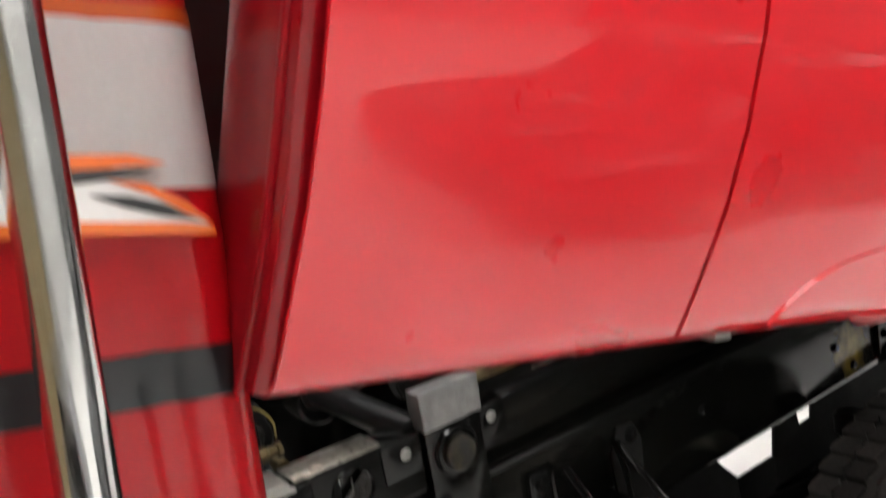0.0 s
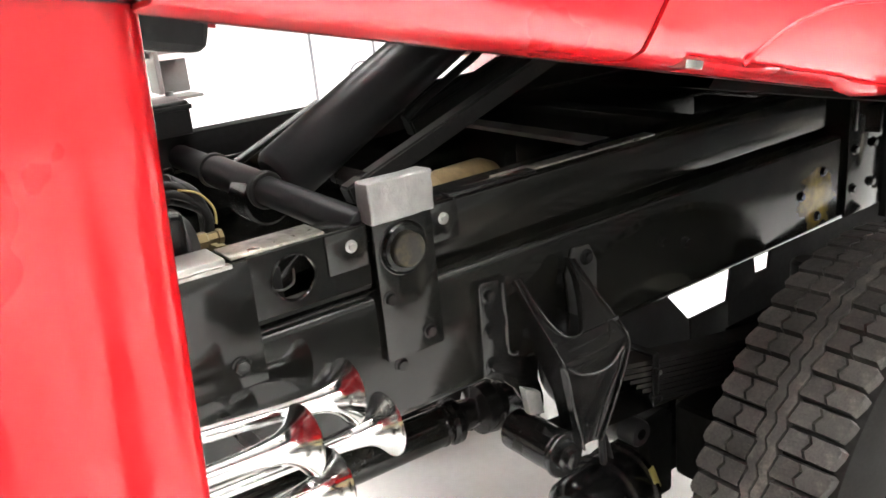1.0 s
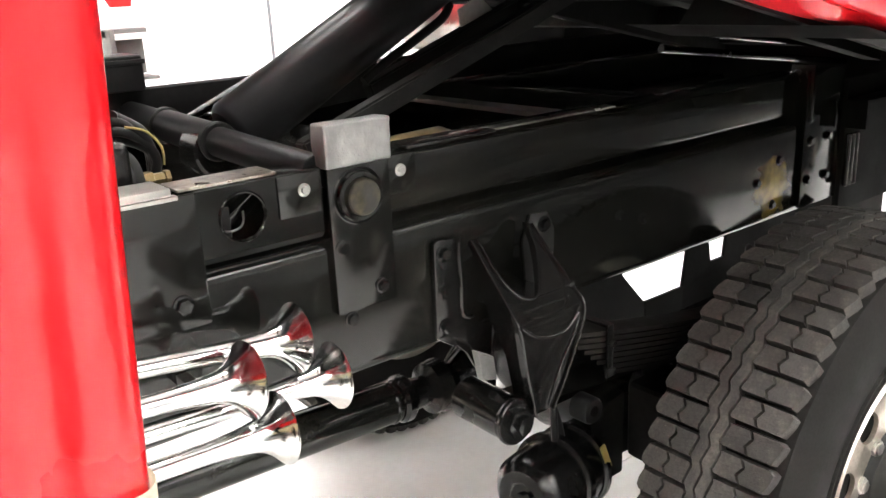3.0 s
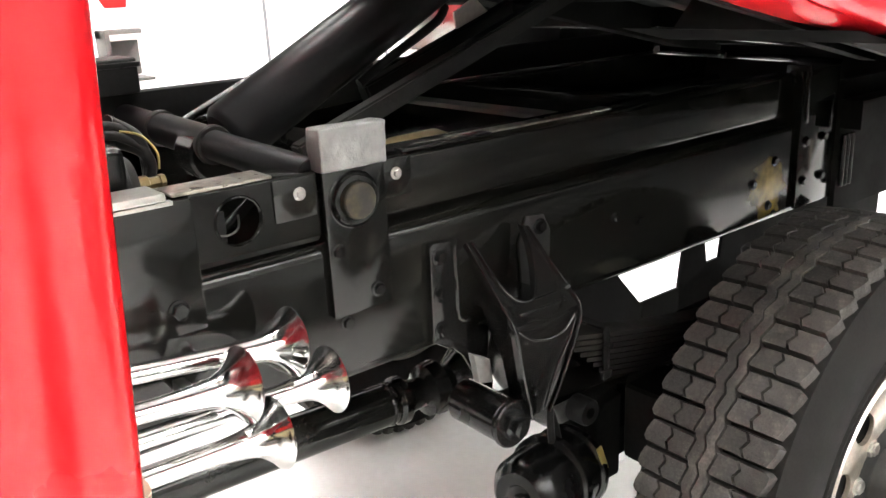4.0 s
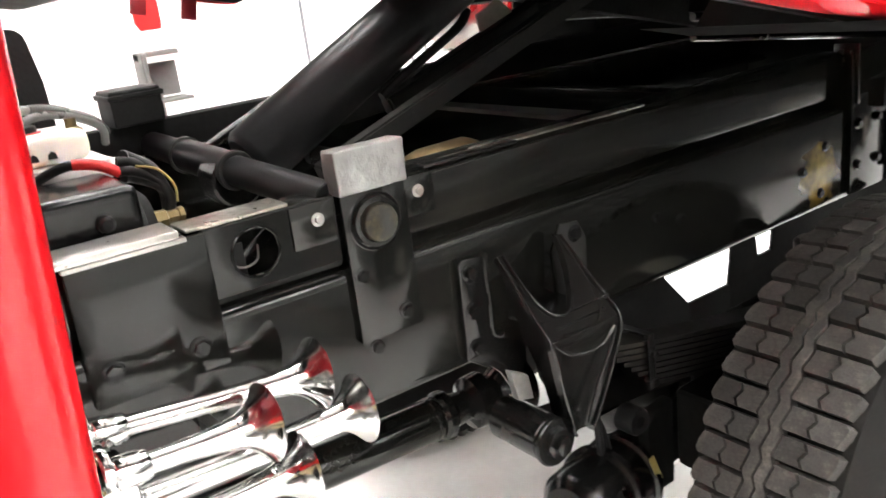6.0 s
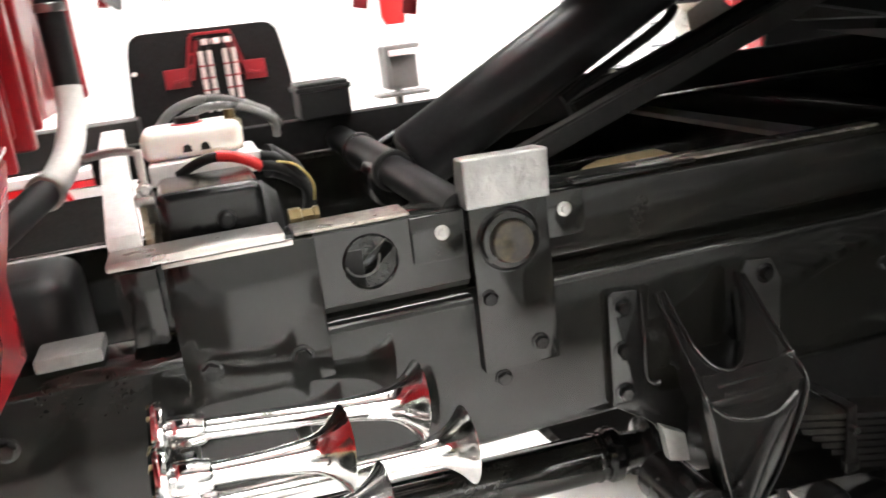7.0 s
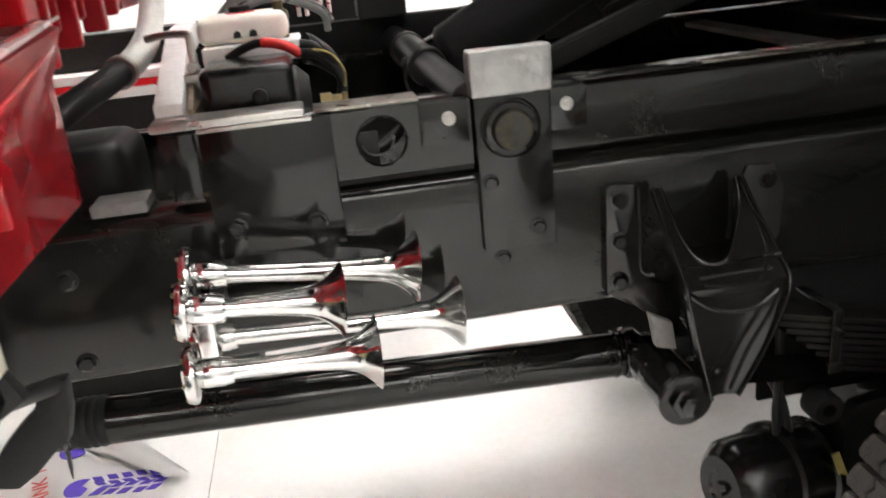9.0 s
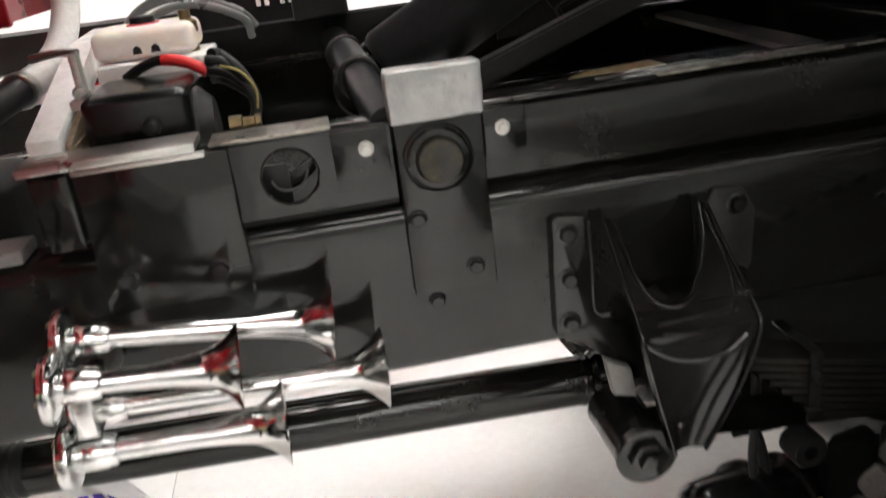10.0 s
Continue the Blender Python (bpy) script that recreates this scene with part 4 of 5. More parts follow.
# ---- spring hanger ----
hanger = thing("spring_hanger", "black cast steel leaf spring hanger bolted to the rail", "spring hanger", (0.2, -0.08, 0.95))
part("left_flange", slab([(0.055, 0.955), (0.058, 1.15), (0.068, 1.157), (0.11, 1.153), (0.116, 1.145), (0.116, 1.0), (0.13, 0.985), (0.16, 0.94), (0.10, 0.925)], 0.014, lambda u, v, w: (u, -0.002 - w, v), 0.004), SATIN, hanger)
part("right_flange", slab([(0.30, 1.10), (0.325, 1.155), (0.375, 1.15), (0.395, 1.11), (0.39, 1.02), (0.36, 0.965), (0.31, 0.965)], 0.006, lambda u, v, w: (u, -0.001 - w, v), 0.002), MATT, hanger)


def face_y(u, v):
    """How far the casting stands out from the rail at height v."""
    if v >= 1.0:
        return -0.155 + 0.125 * min(1, (v - 1.0) / 0.145) ** 0.9
    return -0.155 + 0.012 * (1.0 - v) / 0.2


# front face: two arms round a U notch, joined below and tapering to the eye
face = bmesh.new()
levels = [1.145, 1.12, 1.09, 1.06, 1.04, 1.03]
grid = {}


def arm_rows(left):
    rows = []
    for v in levels:
        s = (1.145 - v) / 0.115
        edge_l, edge_r = 0.136 + 0.008 * s, 0.299 + 0.021 * s
        notch = edge_l + 0.012 + 0.028 * s ** 3 if left else 0.288 - 0.064 * s ** 1.7
        a, b = (edge_l, notch) if left else (notch, edge_r)
        rows.append([(a + (b - a) * k / 3, face_y(0, v), v) for k in range(4)])
    return rows


body = [[(0.144 + (0.32 - 0.144) * k / 10, face_y(0, v) - 0.006 * math.sin(math.pi * k / 10), v) for k in range(11)] for v in (1.03, 1.015, 1.0, 0.985)]
taper = []
for k in range(9):
    s = k / 8
    v = 0.985 - 0.2 * s
    l, r = 0.146 + 0.047 * s ** 1.1, 0.32 - 0.078 * s ** 1.3
    taper.append([(l + (r - l) * j / 10, face_y(0, v) + 0.012 * math.sin(math.pi * j / 10) * (1 - 0.4 * s), v) for j in range(11)])
skin = join(loft(arm_rows(True)), loft(arm_rows(False)), loft(body + taper[1:]))
bmesh.ops.remove_doubles(skin, verts=skin.verts, dist=0.0005)
bmesh.ops.recalc_face_normals(skin, faces=skin.faces)
bmesh.ops.solidify(skin, geom=skin.faces[:], thickness=0.012)
part("front_face", skin, SATIN, hanger, "ribbed black casting face with a U notch", smooth=40)
left_edge = [(0.136, face_y(0, 1.145), 1.145), (0.14, face_y(0, 1.09), 1.09), (0.144, face_y(0, 1.03), 1.03), (0.146, -0.155, 0.985), (0.165, -0.15, 0.90), (0.193, -0.145, 0.785)]
right_edge = [(0.299, face_y(0, 1.145), 1.145), (0.309, face_y(0, 1.09), 1.09), (0.32, face_y(0, 1.03), 1.03), (0.321, -0.158, 0.985), (0.29, -0.15, 0.88), (0.242, -0.145, 0.785)]
notch_edge = [(0.288, face_y(0, 1.145), 1.145), (0.280, face_y(0, 1.105), 1.105), (0.260, face_y(0, 1.07), 1.07), (0.238, face_y(0, 1.043), 1.043), (0.222, face_y(0, 1.032), 1.032), (0.20, face_y(0, 1.03), 1.03), (0.176, face_y(0, 1.042), 1.042), (0.16, face_y(0, 1.075), 1.075), (0.15, face_y(0, 1.145), 1.145)]
smile = [(0.146, -0.16, 0.996), (0.175, -0.165, 0.972), (0.22, -0.168, 0.960), (0.262, -0.166, 0.963), (0.298, -0.163, 0.985)]
inner_edge = [(0.30, -0.163, 0.985), (0.286, -0.161, 0.945), (0.252, -0.155, 0.88), (0.222, -0.152, 0.805)]
ridge = [(0.294, -0.038, 1.135), (0.304, -0.08, 1.075), (0.300, -0.115, 1.035), (0.275, -0.15, 1.008), (0.23, -0.162, 1.004), (0.17, -0.16, 1.01)]
for e in (left_edge, right_edge, notch_edge, smile, inner_edge, ridge):
    part("rib", sweep([(x, y - 0.003, z) for x, y, z in e], 0.0034, 10), SATIN, hanger)
for e in (left_edge, right_edge):
    bm = loft([[(x, y, z) for x, y, z in e], [(x + (0.012 if e is left_edge else -0.004), min(-0.004, y * 0.35) if z > 0.93 else y + 0.07, z) for x, y, z in e]])
    bmesh.ops.solidify(bm, geom=bm.faces[:], thickness=0.01)
    part("side_web", bm, SATIN, hanger)
part("notch_floor", box(0.17, 0.30, -0.145, -0.004, 1.0, 1.018, 0.004), SATIN, hanger)
for bx, bz in ((0.081, 1.128), (0.08, 1.052), (0.078, 0.976), (0.362, 1.126), (0.365, 1.0)):
    part("bolt", hex_bolt(bx, bz, -0.016 if bx < 0.2 else -0.007, 0.0125, washer=0.018, head=0.012), SATIN, hanger)
part("rivet", lathe((0.20, -0.15, 0.845), (0.20, -1, 0.845), [(0, 0), (0, 0.008), (0.006, 0.006), (0.008, 0)], 16), SATIN, hanger)
part("rib", sweep([(0.116, -0.018, 1.145), (0.118, -0.02, 1.06), (0.118, -0.02, 1.0), (0.128, -0.022, 0.985), (0.14, -0.025, 0.984)], 0.005, 10), SATIN, hanger)
part("grey_pad", slab([(0.116, 0.925), (0.158, 0.902), (0.166, 0.848), (0.128, 0.858)], 0.02, lambda u, v, w: (u, -0.045 - w, v), 0.003), BRACE, hanger, "grey spacer block")
part("flange_tail", slab([(0.057, 0.958), (0.095, 0.937), (0.13, 0.902), (0.152, 0.862), (0.19, 0.85), (0.20, 0.95), (0.12, 0.97)], 0.012, lambda u, v, w: (u, -0.006 - w, v), 0.003), SATIN, hanger)

spring = thing("leaf_spring", "stack of black steel spring leaves above the rear axle", "leaf spring", (0.8, -0.1, 0.8))
part("spring_eye", rod((0.152, -0.125, 0.785), (0.152, 0.02, 0.785), 0.046, 0.006, 40), SATIN, spring, "black tubular spring eye")
part("eye_washer", rod((0.152, -0.137, 0.785), (0.152, -0.126, 0.785), 0.05, 0.003, 40), SATIN, spring)
part("eye_bolt", lathe((0.152, -0.136, 0.785), (0.152, -1, 0.785), [(0, 0), (0, 0.031), (0.012, 0.031), (0.014, 0.02), (0.026, 0.02), (0.028, 0.014), (0.028, 0)], 6), SATIN, spring)
for k in range(8):
    x0, x1 = 0.30 + 0.02 * k, 1.58 - 0.02 * k
    rows = []
    for j in range(25):
        x = x0 + (x1 - x0) * j / 24
        z = 0.80 + 0.215 * abs(x - 0.94) ** 1.25 - 0.0135 * k
        rows.append([(x, -0.125, z), (x, -0.06, z), (x, -0.06, z - 0.0095), (x, -0.125, z - 0.0095), (x, -0.125, z)])
    bm = loft(rows)
    bmesh.ops.remove_doubles(bm, verts=bm.verts, dist=0.0002)
    part("leaf", bm, LEAF, spring, "dark steel leaf")
rows = [[(0.16 + 0.78 * j / 12, y, 0.80 - 0.085 * (j / 12)) for y in (-0.12, -0.02)] for j in range(13)]
bm = loft(rows)
bmesh.ops.solidify(bm, geom=bm.faces[:], thickness=0.016)
part("main_leaf", bm, LEAF, spring)
part("clip", join(box(0.42, 0.44, -0.137, -0.02, 0.905, 0.912, 0.002), box(0.42, 0.44, -0.138, -0.131, 0.80, 0.91, 0.002), box(0.415, 0.445, -0.142, -0.128, 0.79, 0.81, 0.004)), SATIN, spring, "black spring clip")
part("clip_bolt", rod((0.43, -0.15, 0.87), (0.43, -0.135, 0.87), 0.008, 0.001, 6), SATIN, spring)
part("inner_bracket", box(0.855, 1.02, 0.1005, 0.1115, 0.45, 0.781, 0.002), BOARD, spring)
part("u_bolt_plate", box(0.84, 1.04, -0.14, -0.015, 0.56, 0.795, 0.006), SATIN, spring)
part("inner_bracket", slab([(0.42, 0.60), (0.42, 0.928), (0.72, 0.928), (0.765, 0.872), (0.845, 0.785), (0.86, 0.60)], 0.012, lambda u, v, w: (u, 0.10 + w, v), 0.003), BOARD, spring, "black inner bracket plate")
part("inner_bracket", slab([(1.015, 0.60), (1.015, 0.775), (1.04, 0.928), (1.125, 0.928), (1.145, 0.824), (1.21, 0.824), (1.225, 0.928), (2.2, 0.928), (2.2, 0.60)], 0.012, lambda u, v, w: (u, 0.10 + w, v), 0.003), BOARD, spring, "black inner bracket plate")
part("bump_stop", rod((1.10, -0.08, 0.86), (1.10, -0.08, 0.925), 0.04, 0.01), HOSE, spring)

# ---- axle, brake, driveline ----
axle = thing("rear_axle", "black rear axle housing below the leaf springs", "axle", (0.94, 0.43, 0.492))
part("beam", lathe((0.94, -0.26, 0.492), (0.94, 1.12, 0.492), [(0, 0), (0, 0.09), (0.1, 0.075), (0.42, 0.08), (0.50, 0.19), (0.69, 0.24), (0.88, 0.19), (0.96, 0.08), (1.28, 0.075), (1.38, 0.09), (1.38, 0)], 40), SATIN, axle)
part("spring_seat", join(box(0.64, 0.80, -0.17, -0.01, 0.45, 0.66, 0.02, 3), box(0.73, 0.95, -0.165, -0.015, 0.34, 0.655, 0.02, 3)), BOARD, axle, "black spring seat and bump bracket")
part("chamber_arm", slab([(0.56, 0.40), (0.55, 0.58), (0.58, 0.62), (0.645, 0.63), (0.64, 0.40)], 0.035, lambda u, v, w: (u, -0.005 + w, v), 0.008), BOARD, axle, "black cast chamber arm")
part("slack_adjuster", lathe((0.50, -0.03, 0.635), (0.50, 0.1, 0.635), [(0, 0.014), (0, 0.03), (0.006, 0.034), (0.05, 0.034), (0.05, 0.014)], 28), HOSE, axle)
part("brake_drum", lathe((0.94, -0.42, 0.492), (0.94, -0.20, 0.492), [(0, 0), (0, 0.2), (0.02, 0.21), (0.18, 0.21), (0.2, 0.17), (0.2, 0)], 48), MATT, axle)
chamber = thing("brake_chamber", "round glossy black air brake chamber on the rear axle", "brake chamber", (0.36, 0.0, 0.5))
C0, C1 = Vector((0.287, 0.0, 0.478)), Vector((0.562, 0.05, 0.457))
part("can", lathe(C0, C1, [(0.004, 0), (0.004, 0.034), (0, 0.039), (0.0, 0.066), (0.012, 0.081), (0.03, 0.095), (0.12, 0.101), (0.125, 0.109), (0.145, 0.109), (0.15, 0.10), (0.205, 0.099), (0.21, 0.107), (0.225, 0.107), (0.23, 0.09), (0.265, 0.06), (0.265, 0)], 56), CANBLACK, chamber, "glossy black domed can")
part("clamp_band", lathe(C0, C1, [(0.127, 0.104), (0.125, 0.112), (0.143, 0.112), (0.145, 0.104)], 56), SATIN, chamber)
m, _ = frame_of(C0, C1)
part("release_slot", join(lathe(C0, C0 * 2 - C1, [(-0.004, 0), (-0.004, 0.016), (0.006, 0.014), (0.007, 0)], 20), slab([(-0.03, -0.007), (0.03, -0.007), (0.03, 0.007), (-0.03, 0.007)], 0.006, lambda u, v, w: m @ Vector((u * 0.8 + v * 0.6, v * 0.8 - u * 0.6, -w - 0.001)), 0.001)), SATIN, chamber)
part("push_rod", rod(C0.lerp(C1, 0.8), C0.lerp(C1, 1.2), 0.012), STEEL, chamber)
part("bracket", box(0.47, 0.83, 0.02, 0.14, 0.43, 0.51, 0.006), BOARD, chamber)
part("air_hose", sweep([(0.45, 0.03, 0.56), (0.435, 0.04, 0.64), (0.41, 0.08, 0.72), (0.40, 0.15, 0.85), (0.42, 0.2, 1.0)], 0.010), HOSE, chamber)
part("air_hose", sweep([(0.42, 0.02, 0.56), (0.415, 0.02, 0.62), (0.43, 0.04, 0.70), (0.46, 0.1, 0.86)], 0.009), HOSE, chamber)
part("yellow_tag", slab([(0.492, 0.552), (0.508, 0.557), (0.536, 0.486), (0.520, 0.480)], 0.003, lambda u, v, w: (u, -0.055 - w, v), 0.001), YELLOW, chamber, "small yellow plastic tag")
shaft = thing("drive_shaft", "long black tubular drive shaft along the truck", "drive shaft", (-0.3, 0.43, 0.6))
S0, S1 = Vector((-1.06, 0.43, 0.637)), Vector((0.24, 0.43, 0.586))
n = (S1 - S0).length
part("shaft_tube", rod(S0, S1, 0.056, 0.006, 48), BLACK, shaft)
part("end_yoke", lathe(S1, S1 + (S1 - S0).normalized(), [(0, 0.056), (0.01, 0.064), (0.03, 0.064), (0.05, 0.045), (0.10, 0.04), (0.11, 0.07), (0.15, 0.075), (0.19, 0.05), (0.25, 0.09), (0.28, 0.09), (0.28, 0)], 36), SATIN, shaft)
part("slip_joint", lathe(S0, S0 * 2 - S1, [(0, 0.056), (0.01, 0.058), (0.03, 0.058), (0.04, 0.05), (0.05, 0.045), (0.05, 0)], 36), SATIN, shaft)
boot = [(0.02, 0.056)]
for k in range(3):
    boot += [(0.03 + 0.018 * k, 0.0562), (0.036 + 0.018 * k, 0.0585), (0.042 + 0.018 * k, 0.0585), (0.048 + 0.018 * k, 0.0562)]
part("ribbed_boot", lathe(S0, S1, boot + [(0.092, 0.056)], 40), HOSE, shaft, "ribbed black rubber boot")
part("weld_ring", lathe(S0.lerp(S1, 0.985), S1, [(-0.006, 0.056), (-0.002, 0.0585), (0.002, 0.0585), (0.006, 0.056)], 48), SATIN, shaft)
single("tan_tank", lathe((0.20, 0.34, 1.235), (0.42, 0.36, 1.235), [(0, 0), (0.0, 0.03), (0.02, 0.055), (0.05, 0.062), (0.18, 0.062), (0.21, 0.05), (0.23, 0)], 40), TAN, "dusty tan cylindrical tank between the rails", "tank")
single("tank_tray", box(0.2, 0.62, 0.086, 0.62, 1.15, 1.172, 0.003), MATT, "black steel tray between the rails", "tray")
for zz in (1.472, 1.418):
    single("brake_pipe", sweep([(1.15, 0.3, zz), (1.7, 0.3, zz - 0.069), (2.3, 0.3, zz - 0.144), (2.9, 0.3, zz - 0.22)], 0.012, 10), SATIN, "straight black brake pipe under the bed", "pipe", group="brake pipes")


# ---- hydraulic power unit ----
unit = thing("hydraulic_power_unit", "black hydraulic pump unit with white reservoir and wiring on the frame", "hydraulic pump", (-0.51, 0.25, 1.30))
part("motor_case", box(-0.597, -0.44, 0.10, 0.29, 1.19, 1.412, 0.02, 5), CANBLACK, unit, "rounded matt black motor case")
part("motor_nose", rod((-0.50, 0.18, 1.325), (-0.415, 0.18, 1.325), 0.072, 0.02, 40), MATT, unit)
part("knob", lathe((-0.50, 0.10, 1.362), (-0.50, 0.0, 1.362), [(0, 0), (0, 0.014), (0.012, 0.013), (0.016, 0.008), (0.016, 0)], 20), HOSE, unit)
part("tray", box(-0.605, -0.42, 0.30, 0.46, 1.395, 1.43, 0.004), BEAMGREY, unit, "pale grey valve block")
part("reservoir", box(-0.612, -0.44, 0.33, 0.47, 1.431, 1.484, 0.022, 5), PLASTIC, unit, "milky white plastic reservoir")
part("filler_cap", lathe((-0.53, 0.40, 1.482), (-0.53, 0.40, 2), [(0, 0), (0, 0.022), (0.014, 0.021), (0.016, 0.017), (0.016, 0)], 24), HOSE, unit, "black filler cap")
part("cap_ring", lathe((-0.53, 0.40, 1.480), (-0.53, 0.40, 2), [(0, 0.0), (0, 0.029), (0.006, 0.028), (0.007, 0.0)], 24), REDRUB, unit, "red cap seal")
for bx in (-0.545, -0.515):
    part("printed_mark", slab([(bx, 1.442), (bx + 0.016, 1.442), (bx + 0.014, 1.452), (bx + 0.008, 1.456), (bx + 0.002, 1.452)], 0.001, lambda u, v, w: (u, 0.3285 - w, v)), MATT, unit)
part("valve", lathe((-0.455, 0.38, 1.43), (-0.455, 0.38, 2), [(0, 0), (0, 0.014), (0.03, 0.014), (0.034, 0.018), (0.05, 0.018), (0.055, 0.01), (0.07, 0.01), (0.07, 0)], 20), BRASS, unit, "brass valve")
part("black_lead", sweep([(-0.56, 0.30, 1.408), (-0.53, 0.288, 1.424), (-0.50, 0.276, 1.433), (-0.475, 0.268, 1.431)], 0.0085), HOSE, unit)
part("red_cable", sweep([(-0.492, 0.272, 1.434), (-0.47, 0.267, 1.431), (-0.445, 0.261, 1.422), (-0.423, 0.257, 1.407)], 0.0095), REDRUB, unit, "red sleeved battery cable")
for k, dz in enumerate((0.0, 0.015, -0.014, 0.024)):
    part("black_cable", sweep([(-0.43 + 0.006 * k, 0.26, 1.41 + dz), (-0.40, 0.25 + 0.008 * k, 1.405 + dz), (-0.37, 0.24, 1.385 + dz * 0.7), (-0.355, 0.235 + 0.01 * k, 1.35), (-0.365, 0.24, 1.315)], 0.009), HOSE, unit)
part("silver_lead", sweep([(-0.40, 0.24, 1.415), (-0.37, 0.225, 1.405), (-0.35, 0.215, 1.375), (-0.352, 0.21, 1.345)], 0.002, 8), YELLOW, unit)
part("brass_fitting", lathe((-0.40, 0.20, 1.325), (-0.345, 0.20, 1.325), [(0, 0), (0, 0.016), (0.02, 0.016), (0.022, 0.011), (0.04, 0.011), (0.042, 0.014), (0.05, 0.014), (0.05, 0)], 6), BRASS, unit, "brass hydraulic fitting")
part("brass_fitting", lathe((-0.375, 0.18, 1.31), (-0.375, 0.10, 1.31), [(0, 0), (0, 0.012), (0.02, 0.012), (0.024, 0.016), (0.04, 0.016), (0.04, 0)], 6), BRASS, unit, "brass hydraulic fitting")
part("clear_hose", sweep([(-0.60, 0.52, 1.45), (-0.55, 0.54, 1.50), (-0.47, 0.55, 1.512), (-0.38, 0.56, 1.475), (-0.35, 0.58, 1.44)], 0.009), CLEAR, unit, "clear plastic hose")
part("clear_hose", sweep([(-0.58, 0.50, 1.45), (-0.52, 0.52, 1.49), (-0.45, 0.53, 1.497), (-0.37, 0.55, 1.46), (-0.36, 0.57, 1.42)], 0.008), CLEAR, unit, "clear plastic hose")
part("bracket_arm", sweep([(-0.70, 0.30, 1.46), (-0.655, 0.29, 1.465), (-0.62, 0.28, 1.462)], 0.007, 8), STEEL, unit)
part("clamp", join(box(-0.617, -0.605, 0.20, 0.23, 1.35, 1.47, 0.003), box(-0.63, -0.60, 0.19, 0.24, 1.385, 1.40, 0.003)), STEEL, unit, "bright steel clamp")
part("clamp_nut", hex_bolt(-0.611, 1.41, 0.198, 0.009, washer=0.012), STEEL, unit)
part("white_plug", rod((-0.43, 0.34, 1.415), (-0.395, 0.34, 1.405), 0.014, 0.003, 20), WHITEPAINT, unit)
far_box = thing("control_box", "square black box standing on the far frame rail", "control box", (-0.22, 0.84, 1.415))
part("case", box(-0.275, -0.155, 0.80, 0.92, 1.416, 1.50, 0.008, 3), HOSE, far_box)
part("lid", box(-0.28, -0.15, 0.795, 0.925, 1.478, 1.49, 0.003), HOSE, far_box)

# ---- wheel ----
WX, WZ, WR = 0.94, 0.492, 0.60
YI, YO = -0.272, -0.541
wheel = thing("truck_wheel", "large lugged black truck tyre on a warm aluminium wheel", "wheel", (WX, -0.41, WZ))
mid = (YI + YO) / 2
tyre = part("tyre", lathe((WX, YI + 0.012, WZ), (WX, YO, WZ), [(0.05, 0.29), (0.02, 0.30), (0.0, 0.35), (-0.016, 0.44), (-0.012, 0.52), (0.002, 0.565), (0.012, 0.567), (0.07, 0.571), (0.146, 0.572), (0.22, 0.571), (0.281, 0.567), (0.291, 0.565), (0.304, 0.52), (0.308, 0.44), (0.294, 0.35), (0.274, 0.30), (0.24, 0.29)], 120), SIDEWALL, wheel, "worn black rubber carcass", smooth=60)
for rr, ry in ((0.345, 0.0285), (0.375, 0.0335), (0.475, 0.0345), (0.50, 0.0325), (0.522, 0.0275), (0.534, 0.0252), (0.545, 0.0225), (0.556, 0.0185)):
    part("sidewall_ring", lathe((WX, YO + 0.012, WZ), (WX, YO - 1, WZ), [(ry - 0.006, rr - 0.006), (ry + 0.002, rr - 0.002), (ry + 0.002, rr + 0.002), (ry - 0.006, rr + 0.006)], 96), SIDEWALL, tyre)
PITCH = 67


def block(points, name):
    """One tread block: a bevelled prism from (y, arc) to the tread height, for angle 0."""
    bm = bmesh.new()
    lo = [bm.verts.new((0, 0, 0)) for _ in points]
    cy, cs = sum(p[0] for p in points) / len(points), sum(p[1] for p in points) / len(points)
    rows = []
    for k, (hgt, grow) in enumerate(((0.560, 1.03), (0.5950, 0.985), (0.5992, 0.94))):
        ring = []
        for y, s in points:
            yy, ss = cy + (y - cy) * grow, cs + (s - cs) * grow
            crown = -0.006 * ((yy - mid) / 0.134) ** 2
            a = ss / WR
            ring.append(bm.verts.new(((hgt + crown) * math.cos(a), yy + 0.41, (hgt + crown) * math.sin(a))))
        rows.append(ring)
    for v in lo:
        bm.verts.remove(v)
    n = len(points)
    for a, b in zip(rows, rows[1:]):
        for k in range(n):
            bm.faces.new((a[k], a[(k + 1) % n], b[(k + 1) % n], b[k]))
    bm.faces.new(rows[-1])
    bmesh.ops.recalc_face_normals(bm, faces=bm.faces)
    me = bpy.data.meshes.new(name)
    bm.to_mesh(me)
    bm.free()
    me.materials.append(RUBBER)
    return me


step = 2 * math.pi * WR / PITCH


def zig(p):
    """Sideways run of the tread grooves over one pitch: a quick step out and a slow slant back."""
    p %= 1.0
    return 0.0048 * (1 - p / 0.175) if p < 0.35 else 0.0048 * ((p - 0.35) / 0.325 - 1)


